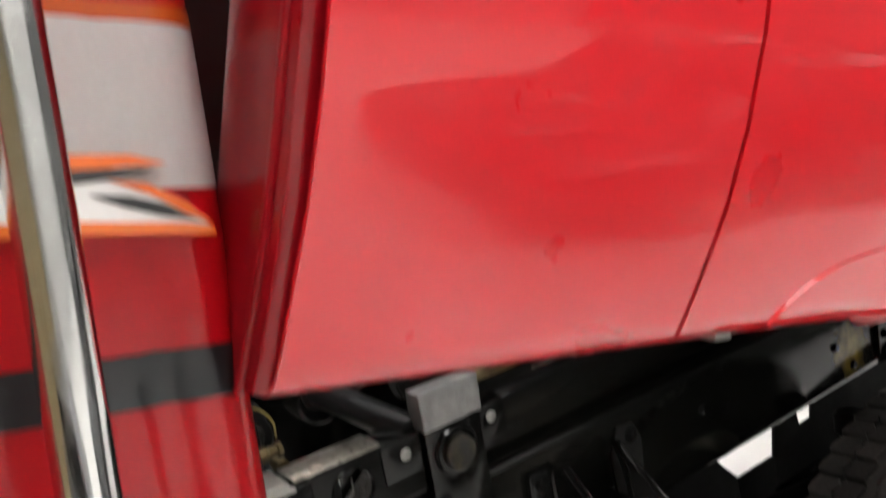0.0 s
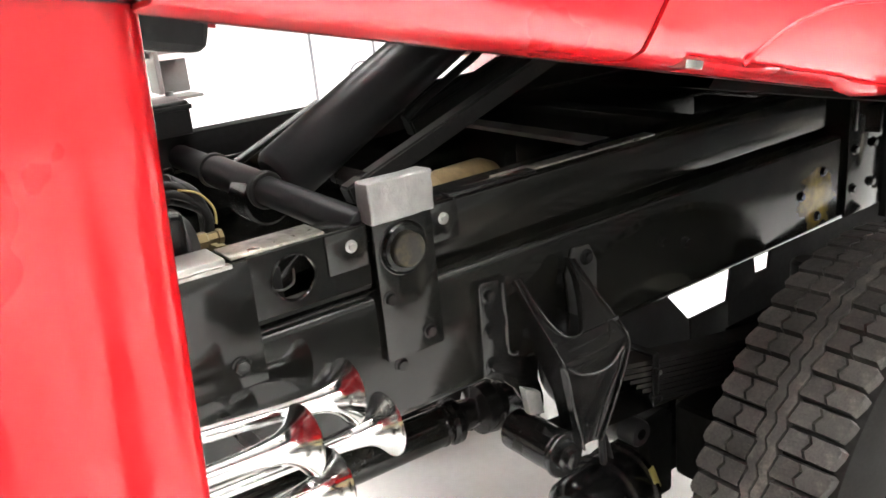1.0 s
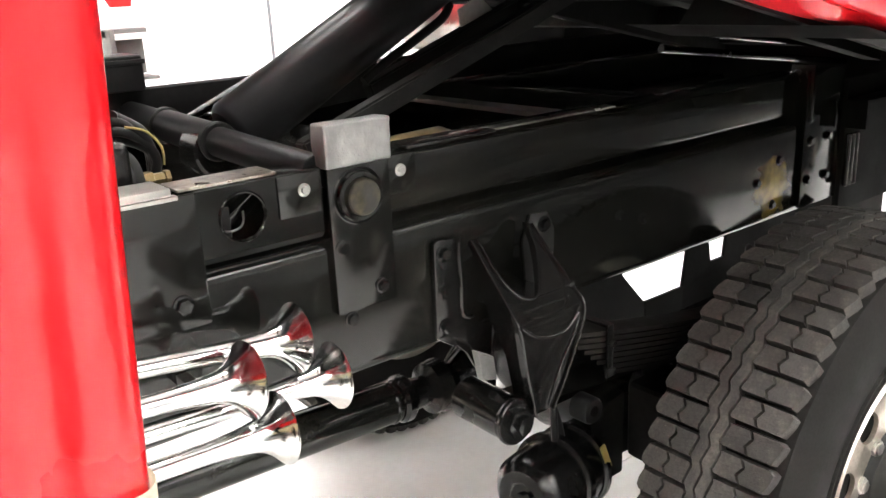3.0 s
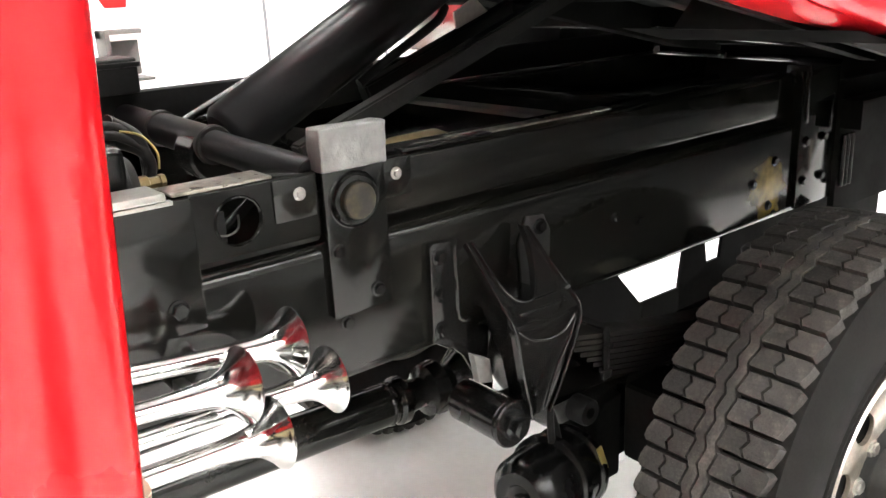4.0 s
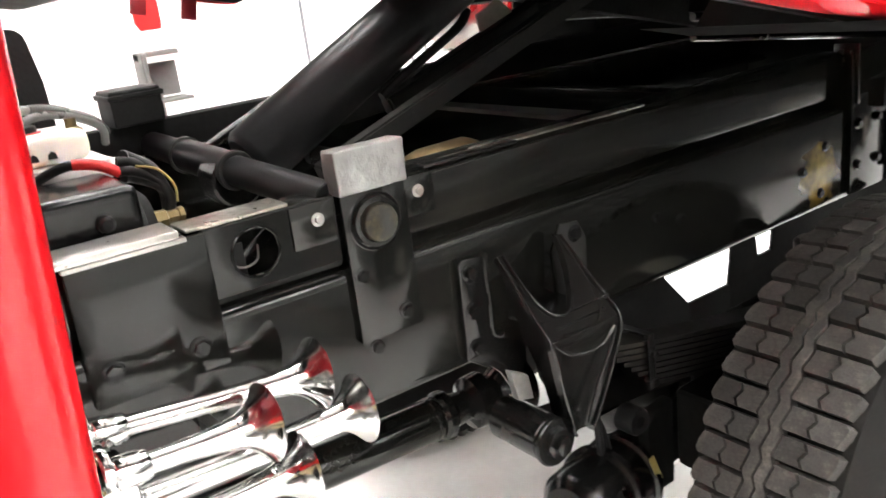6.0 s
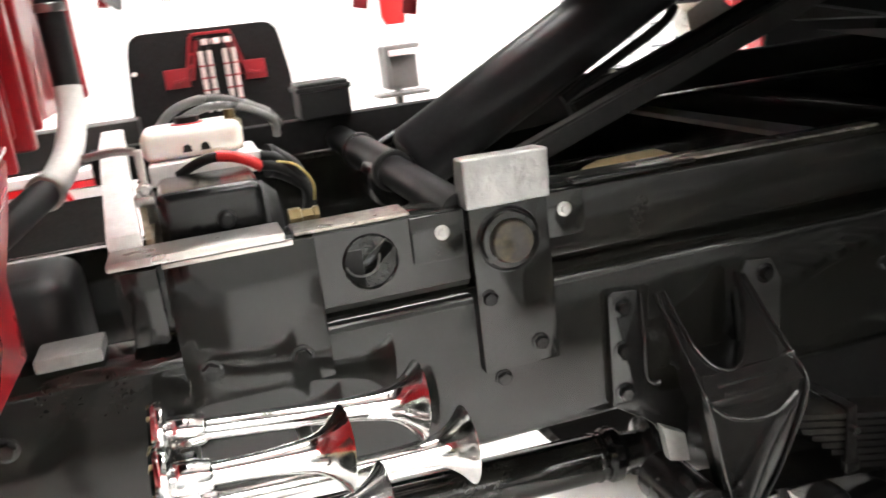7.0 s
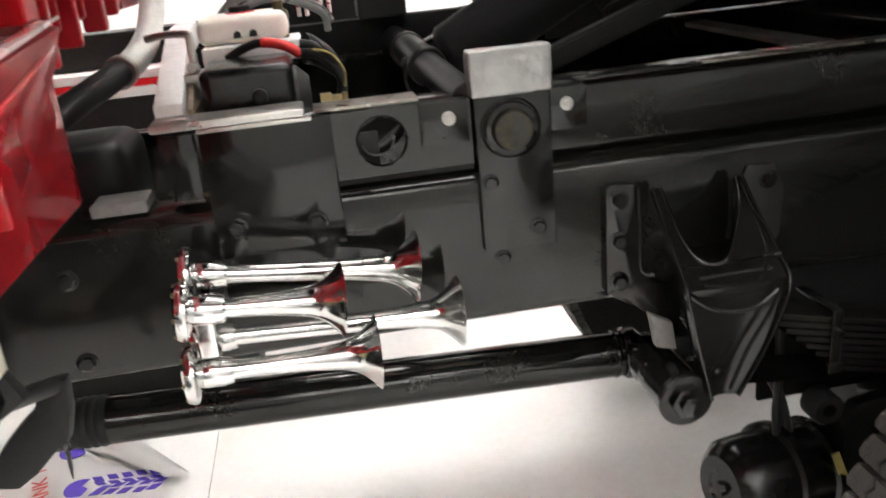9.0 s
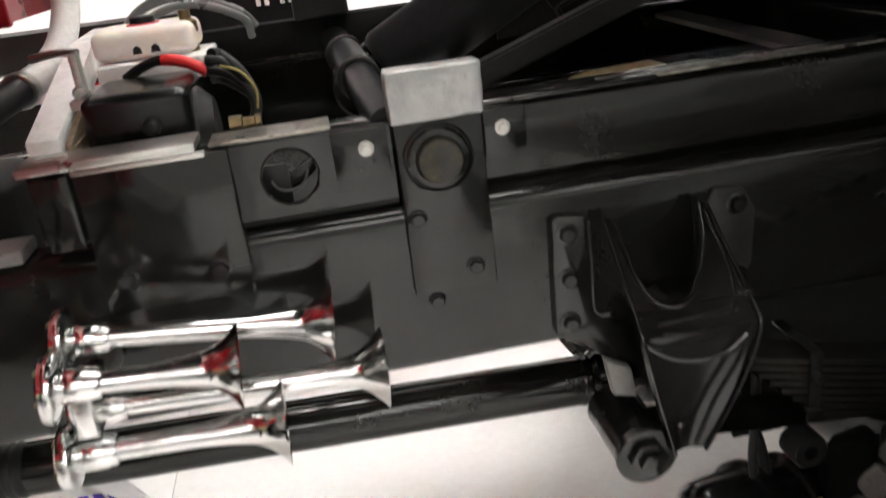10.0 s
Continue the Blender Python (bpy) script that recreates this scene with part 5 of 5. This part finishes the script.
def tread(shoulder, inward, off):
    """Shoulder block and inner block of one side, sharing a stepped groove."""
    turns = (0.25, 0.35, 0.66, 1.0, 1.10)
    bend = ((0.25, 0.003), (0.50, -0.005), (0.84, 0.006), (1.10, -0.002))
    wave = lambda d, p, cut=0.0: (shoulder + inward * d + zig(p) + inward * cut, (p - 0.675 + off) * step)
    across = lambda d, p, dy: (shoulder + inward * d + dy, (p - 0.675 + off) * step)
    outer = [wave(0.0, turns[0], 0.006), wave(0.0, 0.36, 0.0), wave(0.0, 0.66, -0.002), wave(0.0, 0.95, 0.0), wave(0.0, turns[4], 0.005)]
    outer += [across(0.0565, p, dy) for p, dy in bend[::-1]]
    inner = [across(0.0595, p, dy) for p, dy in bend] + [wave(0.1075, p) for p in turns[::-1]]
    return block(outer, "tread_block"), block(inner, "tread_block")


for shoulder, inward, off in ((YI, -1, 0.0), (YO, 1, 0.17)):
    pair = tread(shoulder, inward, off)
    for k in range(PITCH):
        for me in pair:
            b = new("tread_block", me)
            b.parent = tyre
            b.matrix_local = Matrix.Rotation(-2 * math.pi * k / PITCH, 4, "Y")
for c0, f0, c1, f1 in ((YI - 0.1105, 0.0, mid + 0.0015, 0.085), (mid - 0.0015, 0.085, YO + 0.1105, 0.17)):
    bm = bmesh.new()
    rings = []
    for k in range(PITCH * 20):
        p = k / 20
        a = (p - 0.675) * step / WR
        y0, y1 = c0 + zig(p - f0), c1 + zig(p - f1)
        rings.append([bm.verts.new((h * math.cos(a) + WX, y, WZ + h * math.sin(a))) for y, h in ((y0, 0.562), (y0 - 0.0004, 0.5975), (y0 - 0.0016, 0.599), (y1 + 0.0016, 0.599), (y1 + 0.0004, 0.5975), (y1, 0.562))])
    for a, b in zip(rings, rings[1:] + rings[:1]):
        for j in range(5):
            bm.faces.new((a[j], a[j + 1], b[j + 1], b[j]))
    part("centre_rib", bm, RUBBER, tyre, smooth=20)
rim = part("rim", lathe((WX, YO - 0.001, WZ), (WX, YI, WZ), [(0.012, 0.301), (0.0, 0.302), (-0.006, 0.296), (-0.004, 0.288), (0.012, 0.282), (0.03, 0.275), (0.06, 0.268), (0.2, 0.266), (0.24, 0.29), (0.25, 0.30), (0.24, 0.305)], 96), RIM, wheel, "warm grey aluminium rim", smooth=50)
NH = 10
hub = 0.13
disc_y = YO + 0.008


def polar(u, v, w):
    dish = 0.03 * ((v - 0.2) / 0.07) ** 2 if v > 0.2 else 0.02 * ((0.2 - v) / 0.07) ** 2
    return (WX + v * math.cos(u), disc_y + dish * 0.5 + w, WZ + v * math.sin(u))


discs = []
for k in range(NH):
    a0, a1 = 2 * math.pi * k / NH, 2 * math.pi * (k + 1) / NH
    ca = (a0 + a1) / 2
    n = 8
    outl = [(a0 + (a1 - a0) * j / n, hub) for j in range(n + 1)] + [(a1 + (a0 - a1) * j / n, 0.272) for j in range(n + 1)]
    # work in arc metres so that the hole is round
    flat = [((u - ca) * 0.21, v) for u, v in outl]
    discs.append(holed(flat, (0.0, 0.225), 0.034, 0.010, lambda u, v, w, ca=ca: polar(ca + u / 0.21, v, w), 24))
dd = join(*discs)
bmesh.ops.remove_doubles(dd, verts=dd.verts, dist=0.0006)
disc = part("wheel_disc", dd, RIM, wheel, "warm aluminium disc with round hand holes", smooth=40)
part("hub", lathe((WX, disc_y + 0.03, WZ), (WX, disc_y - 1, WZ), [(0, 0), (0, 0.15), (0.02, 0.14), (0.03, 0.10), (0.1, 0.09), (0.14, 0.085), (0.15, 0.07), (0.15, 0)], 48), MATT, wheel)
for k in range(10):
    a = 2 * math.pi * (k + 0.5) / 10
    c = (WX + 0.145 * math.cos(a), disc_y + 0.01, WZ + 0.145 * math.sin(a))
    part("wheel_nut", lathe(c, (c[0], c[1] - 1, c[2]), [(0, 0), (0, 0.02), (0.01, 0.02), (0.012, 0.016), (0.016, 0.016), (0.018, 0.012), (0.018, 0)], 6), STEEL, disc)

copy_thing(wheel, Matrix.Translation((WX, 1.42, WZ)) @ Matrix.Rotation(math.pi, 4, "Z"))

# ---- beyond the truck ----
board = thing("display_board", "tall black board with rounded top, red bracket and chrome tubes", "display board", (-0.39, 2.6, FZ))
out = [(-0.77, FZ), (-0.735, 1.40), (-0.715, 1.60)] + [(-0.65 - 0.06 * math.cos(radians(a)), 1.62 + 0.06 * math.sin(radians(a))) for a in (0, 30, 60, 90)]
out += [(-0.145 + 0.06 * math.sin(radians(a)), 1.615 + 0.06 * math.cos(radians(a))) for a in (0, 30, 60, 90)] + [(-0.06, 1.45), (-0.01, FZ)]
part("panel", slab(out, 0.06, lambda u, v, w: (u, 2.6 + w, v), 0.008), BOARD, board, "black panel with rounded top")


def flat_bar(a, b, wide, depth, y, mat, nm, label=""):
    d = (Vector((b[0], b[1])) - Vector((a[0], a[1]))).normalized() * wide / 2
    px, pz = -d.y, d.x
    part(nm, slab([(a[0] + px, a[1] + pz), (b[0] + px, b[1] + pz), (b[0] - px, b[1] - pz), (a[0] - px, a[1] - pz)], depth, lambda u, v, w: (u, y - w, v), 0.002), mat, board, label)


part("red_plate", box(-0.585, -0.485, 2.588, 2.598, 1.445, 1.525, 0.003), DARKRED, board, "dark red side plate")
part("red_plate", box(-0.255, -0.165, 2.588, 2.598, 1.445, 1.525, 0.003), DARKRED, board, "dark red side plate")
for a, b in (((-0.55, 1.47), (-0.495, 1.48)), ((-0.495, 1.47), (-0.455, 1.65)), ((-0.475, 1.47), (-0.432, 1.63)), ((-0.455, 1.655), (-0.29, 1.655)), ((-0.29, 1.65), (-0.245, 1.47)), ((-0.312, 1.63), (-0.27, 1.47)),
             ((-0.245, 1.48), (-0.19, 1.47)), ((-0.49, 1.52), (-0.462, 1.53)), ((-0.478, 1.58), (-0.45, 1.575)), ((-0.282, 1.53), (-0.255, 1.52)), ((-0.295, 1.575), (-0.268, 1.58))):
    flat_bar(a, b, 0.012, 0.02, 2.597, DARKRED, "red_bar")
# plain light grey paints the bright reflection of the chrome tubes
for cx in (-0.425, -0.39, -0.325, -0.29):
    part("spring_tube", rod((cx, 2.572, 1.33), (cx, 2.572, 1.585), 0.0095, 0.002, 16), LIGHTGREY, board, "spring tube, chrome's bright reflection painted as light grey")
    for k in range(4):
        part("red_ring", rod((cx, 2.572, 1.37 + 0.05 * k), (cx, 2.572, 1.377 + 0.05 * k), 0.0125, 0.001, 16), DARKRED, board)
    part("tube_neck", rod((cx, 2.572, 1.585), (cx, 2.572, 1.64), 0.005, 0.001, 12), MATT, board)
for k in range(3):
    part("white_mark", box(-0.412 + 0.045 * k, -0.382 + 0.045 * k, 2.568, 2.576, 1.608, 1.632, 0.003), WHITEPAINT, board)
part("small_lamp", rod((-0.70, 2.585, 1.525), (-0.70, 2.598, 1.525), 0.009), WHITEPAINT, board)
stand = thing("grey_stand", "grey plastic holder on a slim floor stand", "stand", (0.49, 2.8, FZ))
part("holder", join(box(0.40, 0.425, 2.76, 2.9, 1.30, 1.50, 0.01, 3), box(0.40, 0.59, 2.80, 2.9, 1.455, 1.50, 0.01, 3), box(0.425, 0.58, 2.85, 2.87, 1.29, 1.47, 0.004)), STANDGREY, stand, "grey plastic holder")
part("paper", box(0.43, 0.585, 2.794, 2.80, 1.45, 1.478, 0.001), WHITEPAINT, stand)
part("foot_tray", box(0.35, 0.60, 2.74, 2.9, 1.265, 1.28, 0.004), STANDGREY, stand)
part("post", rod((0.47, 2.85, FZ), (0.47, 2.85, 1.3), 0.02), STANDGREY, stand)
part("base", rod((0.47, 2.85, FZ), (0.47, 2.85, FZ + 0.02), 0.17, 0.006), STANDGREY, stand)
single("red_hanging_strip", slab([(0.42, 1.63), (0.44, 1.595), (0.535, 1.595), (0.54, 1.63), (0.535, TOP), (0.42, TOP)], 0.02, lambda u, v, w: (u, 2.8 + w, v), 0.006), REDRUB, "red strip hanging from the ceiling behind the truck", "hanging strip")
barrier = thing("barrier_box", "black box with red and white bands standing on the floor", "barrier", (-1.2, 2.05, FZ))
part("base_box", box(-1.7, -0.80, 2.0, 2.3, FZ, 1.14, 0.01), MATT, barrier, "black base")
part("white_band", box(-1.70, -0.80, 1.994, 2.30, 1.142, 1.178, 0.004), WALL, barrier, "white band")
part("red_band", box(-1.70, -0.80, 1.99, 2.30, 1.18, 1.205, 0.004), RED, barrier, "red band")
part("white_top", box(-1.70, -0.80, 1.994, 2.30, 1.207, 1.24, 0.004), WALL, barrier)
part("red_stroke", slab([(-0.975, 1.142), (-0.955, 1.142), (-0.985, 1.20), (-1.005, 1.20)], 0.004, lambda u, v, w: (u, 1.993 - w, v)), RED, barrier)
part("rear_step", box(-1.70, -0.70, 2.12, 2.30, 1.245, 1.375, 0.008), MATT, barrier, "dark rear step")
single("white_drum", lathe((1.55, 2.1, 1.5), (2.2, 2.1, 1.5), [(0, 0), (0, 0.05), (0.05, 0.14), (0.12, 0.18), (0.6, 0.18), (0.65, 0.1), (0.65, 0)], 40), ALU, "shiny pale metal drum on a pedestal behind the truck", "drum")
single("drum_pedestal", box(1.6, 2.15, 1.95, 2.25, FZ, 1.33, 0.01), WALL, "white pedestal under a metal drum", "pedestal")

sign = thing("wall_sign", "white wall panel with grey strokes and a small blue emblem", "wall sign", (3.0, Y1, 1.1))
for nm, mat, b in (("joint_line", PANELGREY, box(2.36, 2.385, Y1 - 0.006, Y1, 0.0, 3.0, 0.001)),):
    part(nm, b, mat, sign)
for sx, z0, z1 in ((2.95, 0.95, 1.3), (3.12, 0.85, 1.35), (3.35, 0.95, 1.28), (3.5, 0.95, 1.35), (3.68, 0.85, 1.3)):
    part("stroke", box(sx, sx + 0.022, Y1 - 0.008, Y1, z0, z1, 0.001), PANELGREY, sign)
for sx, sz in ((3.14, 1.33), (3.14, 1.15), (3.37, 1.26), (3.52, 1.33)):
    part("stroke", box(sx, sx + 0.12, Y1 - 0.008, Y1, sz, sz + 0.02, 0.001), PANELGREY, sign)
part("emblem", lathe((2.80, Y1, 0.90), (2.80, Y1 - 1, 0.90), [(0, 0), (0, 0.09), (0.008, 0.09), (0.008, 0)], 32), BLUE, sign, "round blue emblem")
part("emblem_ring", lathe((2.82, Y1, 0.92), (2.82, Y1 - 1, 0.92), [(0.004, 0.12), (0.01, 0.12), (0.01, 0.135), (0.004, 0.135)], 32), PANELGREY, sign)

# printed paper mat lying on the floor with one corner folded over
mat_thing = thing("paper_floor_mat", "white paper floor mat with purple boot prints and a folded corner", "paper mat", (-1.5, 1.5, FZ))


def paper_z(x, y):
    q = Vector((x * 6, y * 6, 0.3))
    return FZ + 0.006 + 0.010 * abs(noise.noise(q)) + 0.004 * abs(noise.noise(q * 3))


def paper_grid(corner_a, corner_b, corner_c, corner_d, n, lift):
    """A creased sheet between four corners, lifted by lift(u, v)."""
    rows = []
    for i in range(n + 1):
        row = []
        for j in range(n + 1):
            u, v = i / n, j / n
            x = (1 - v) * ((1 - u) * corner_a[0] + u * corner_b[0]) + v * ((1 - u) * corner_d[0] + u * corner_c[0])
            y = (1 - v) * ((1 - u) * corner_a[1] + u * corner_b[1]) + v * ((1 - u) * corner_d[1] + u * corner_c[1])
            row.append((x, y, paper_z(x, y) + lift(u, v)))
        rows.append(row)
    bm = loft(rows)
    bmesh.ops.solidify(bm, geom=bm.faces[:], thickness=0.0012)
    return bm


part("sheet", paper_grid((-1.95, 1.16), (-1.085, 1.225), (-1.42, 1.80), (-1.98, 1.83), 26, lambda u, v: 0.0), BAG, mat_thing, "white paper sheet", smooth=60)
part("folded_corner", paper_grid((-1.49, 1.635), (-1.095, 1.262), (-1.03, 1.31), (-1.40, 1.80), 14, lambda u, v: 0.006 + 0.035 * (1 - v) * u ** 0.7 + 0.02 * math.sin(math.pi * v) * u), BAG, mat_thing, "white folded corner", smooth=60)


def print_shape(points, ink, nm):
    bm = bmesh.new()
    cx, cy = sum(p[0] for p in points) / len(points), sum(p[1] for p in points) / len(points)
    lo = [bm.verts.new((x, y, paper_z(cx, cy) + 0.001)) for x, y in points]
    hi = [bm.verts.new((x, y, paper_z(cx, cy) + 0.0028)) for x, y in points]
    bm.faces.new(hi)
    for k in range(len(hi)):
        bm.faces.new((lo[k - 1], lo[k], hi[k], hi[k - 1]))
    part(nm, bm, ink, mat_thing)


def boot_print(ox, oy, dx, dy, rows):
    """Heel and rows of tread chevrons running from (ox, oy) along (dx, dy)."""
    n = math.hypot(dx, dy)
    dx, dy = dx / n, dy / n
    at = lambda a, b: (ox + dx * a - dy * b, oy + dy * a + dx * b)
    heel = [at(-0.045 * math.cos(t), 0.052 * math.sin(t)) for t in (math.pi * (k / 10 - 0.5) for k in range(11))]
    print_shape(heel + [at(0.03, 0.05), at(0.012, 0.012), at(0.04, -0.01), at(0.028, -0.05)], PURPLE, "heel_print")
    for k in range(rows):
        a = 0.055 + 0.05 * k
        w = 0.055 + 0.012 * math.sin(k * 0.6)
        for b0, b1, sk in ((-w, -w + 0.03, 0.0), (-0.022, -0.002, 0.016), (0.002, 0.022, 0.016), (w - 0.03, w, 0.0)):
            slope = 0.02 if b0 < 0 else -0.02
            print_shape([at(a + sk, b0), at(a + sk + 0.034, b0), at(a + sk + 0.034 + slope, b1), at(a + sk + slope, b1)], PURPLE, "tread_print")


boot_print(-1.43, 1.35, 1.0, -0.10, 5)
boot_print(-1.505, 1.60, 0.75, 0.62, 3)
words = bpy.data.curves.new("words", "FONT")
words.body = "THANK YOU"
words.size, words.extrude = 0.085, 0.0004
word_ob = bpy.data.objects.new("words", words)
scene.collection.objects.link(word_ob)
bpy.context.view_layer.update()
word_me = bpy.data.meshes.new_from_object(word_ob.evaluated_get(bpy.context.evaluated_depsgraph_get()))
bpy.data.objects.remove(word_ob)
bm = bmesh.new()
bm.from_mesh(word_me)
bpy.data.meshes.remove(word_me)
span = max(v.co.x for v in bm.verts)
for v in bm.verts:
    a, b = v.co.x / span * 0.47, v.co.y * 0.9
    x, y = -1.478 - 0.29 * a + 0.2 * 0 - b * 0.957, 1.19 + 0.957 * a - 0.29 * b
    v.co = Vector((x, y, paper_z(x, y) + 0.004 + v.co.z))
part("red_lettering", bm, REDPRINT, mat_thing, "red lettering", smooth=0)

# ---- unseen cars added behind the camera to darken what the paint mirrors ----
def parked_car(lx, ly, label, paint):
    """Long low car shape added for reflections, its nose at lx and its flank at ly."""
    t = thing("parked_car", label, "car", (lx + 2.4, ly - 0.85, FZ))
    part("body", slab([(0.0, 0.08), (0.0, 0.52), (0.12, 0.64), (1.0, 0.76), (4.7, 0.78), (4.8, 0.62), (4.8, 0.08)], 1.7, lambda u, v, w: (lx + u, ly - w, FZ + v + 0.1), 0.05), paint, t, "glossy car body")
    cabin = part("cabin", slab([(0.9, 0.7), (1.55, 1.28), (1.9, 1.36), (3.9, 1.36), (4.55, 0.75)], 1.45, lambda u, v, w: (lx + u, ly - 0.12 - w, FZ + v + 0.1), 0.05), paint, t)
    for x0, x1, x2, x3 in ((1.2, 1.68, 2.5, 2.5), (2.6, 2.6, 3.8, 4.2)):
        part("side_window", slab([(x0, 0.86), (x3, 0.86), (x2, 1.28), (x1, 1.28)], 0.01, lambda u, v, w: (lx + u, ly - 0.114 - w, FZ + v + 0.1), 0.003), GLASS, cabin, "dark side window")
    for wx in (0.85, 3.95):
        for wy in (ly - 0.10, ly - 1.60):
            w = part("wheel", lathe((lx + wx, wy + 0.11, FZ + 0.33), (lx + wx, wy - 0.11, FZ + 0.33), [(0.02, 0), (0.02, 0.19), (0.0, 0.21), (-0.008, 0.27), (0.015, 0.325), (0.11, 0.33), (0.205, 0.325), (0.228, 0.27), (0.22, 0.21), (0.2, 0.19), (0.2, 0)], 48), RUBBER, t, "black tyre")
            part("wheel_rim", lathe((lx + wx, wy + 0.12, FZ + 0.33), (lx + wx, wy - 1, FZ + 0.33), [(0, 0), (0, 0.06), (0.025, 0.13), (0.0, 0.18), (0.01, 0.19)], 40), RIM, w)


# both stand in for unknown dark shapes mirrored in the rails
parked_car(0.9, -2.2, "unseen dark grey car with black windows, added to darken reflections", CHARCOAL)
parked_car(-5.55, -2.5, "unseen slate grey car, added to darken the rail's left reflections", SLATE)

# ---- floor tiles ----
TS, TX = 1.8, 2.4
tile_me = bpy.data.meshes.new("floor_tile")
bm = box(-TX / 2 + 0.0015, TX / 2 - 0.0015, -TS / 2 + 0.0015, TS / 2 - 0.0015, -0.01, 0.0, 0.001, 1)
bm.to_mesh(tile_me)
bm.free()
tile_me.materials.append(TILE)
for i in range(-1, 7):
    for j in range(9):
        b = new("floor_tile", tile_me)
        b.location = (-0.96 - 1.5 * TX + TX * i, 0.55 - 5.5 * TS + TS * j, FZ)
        b.parent = floor
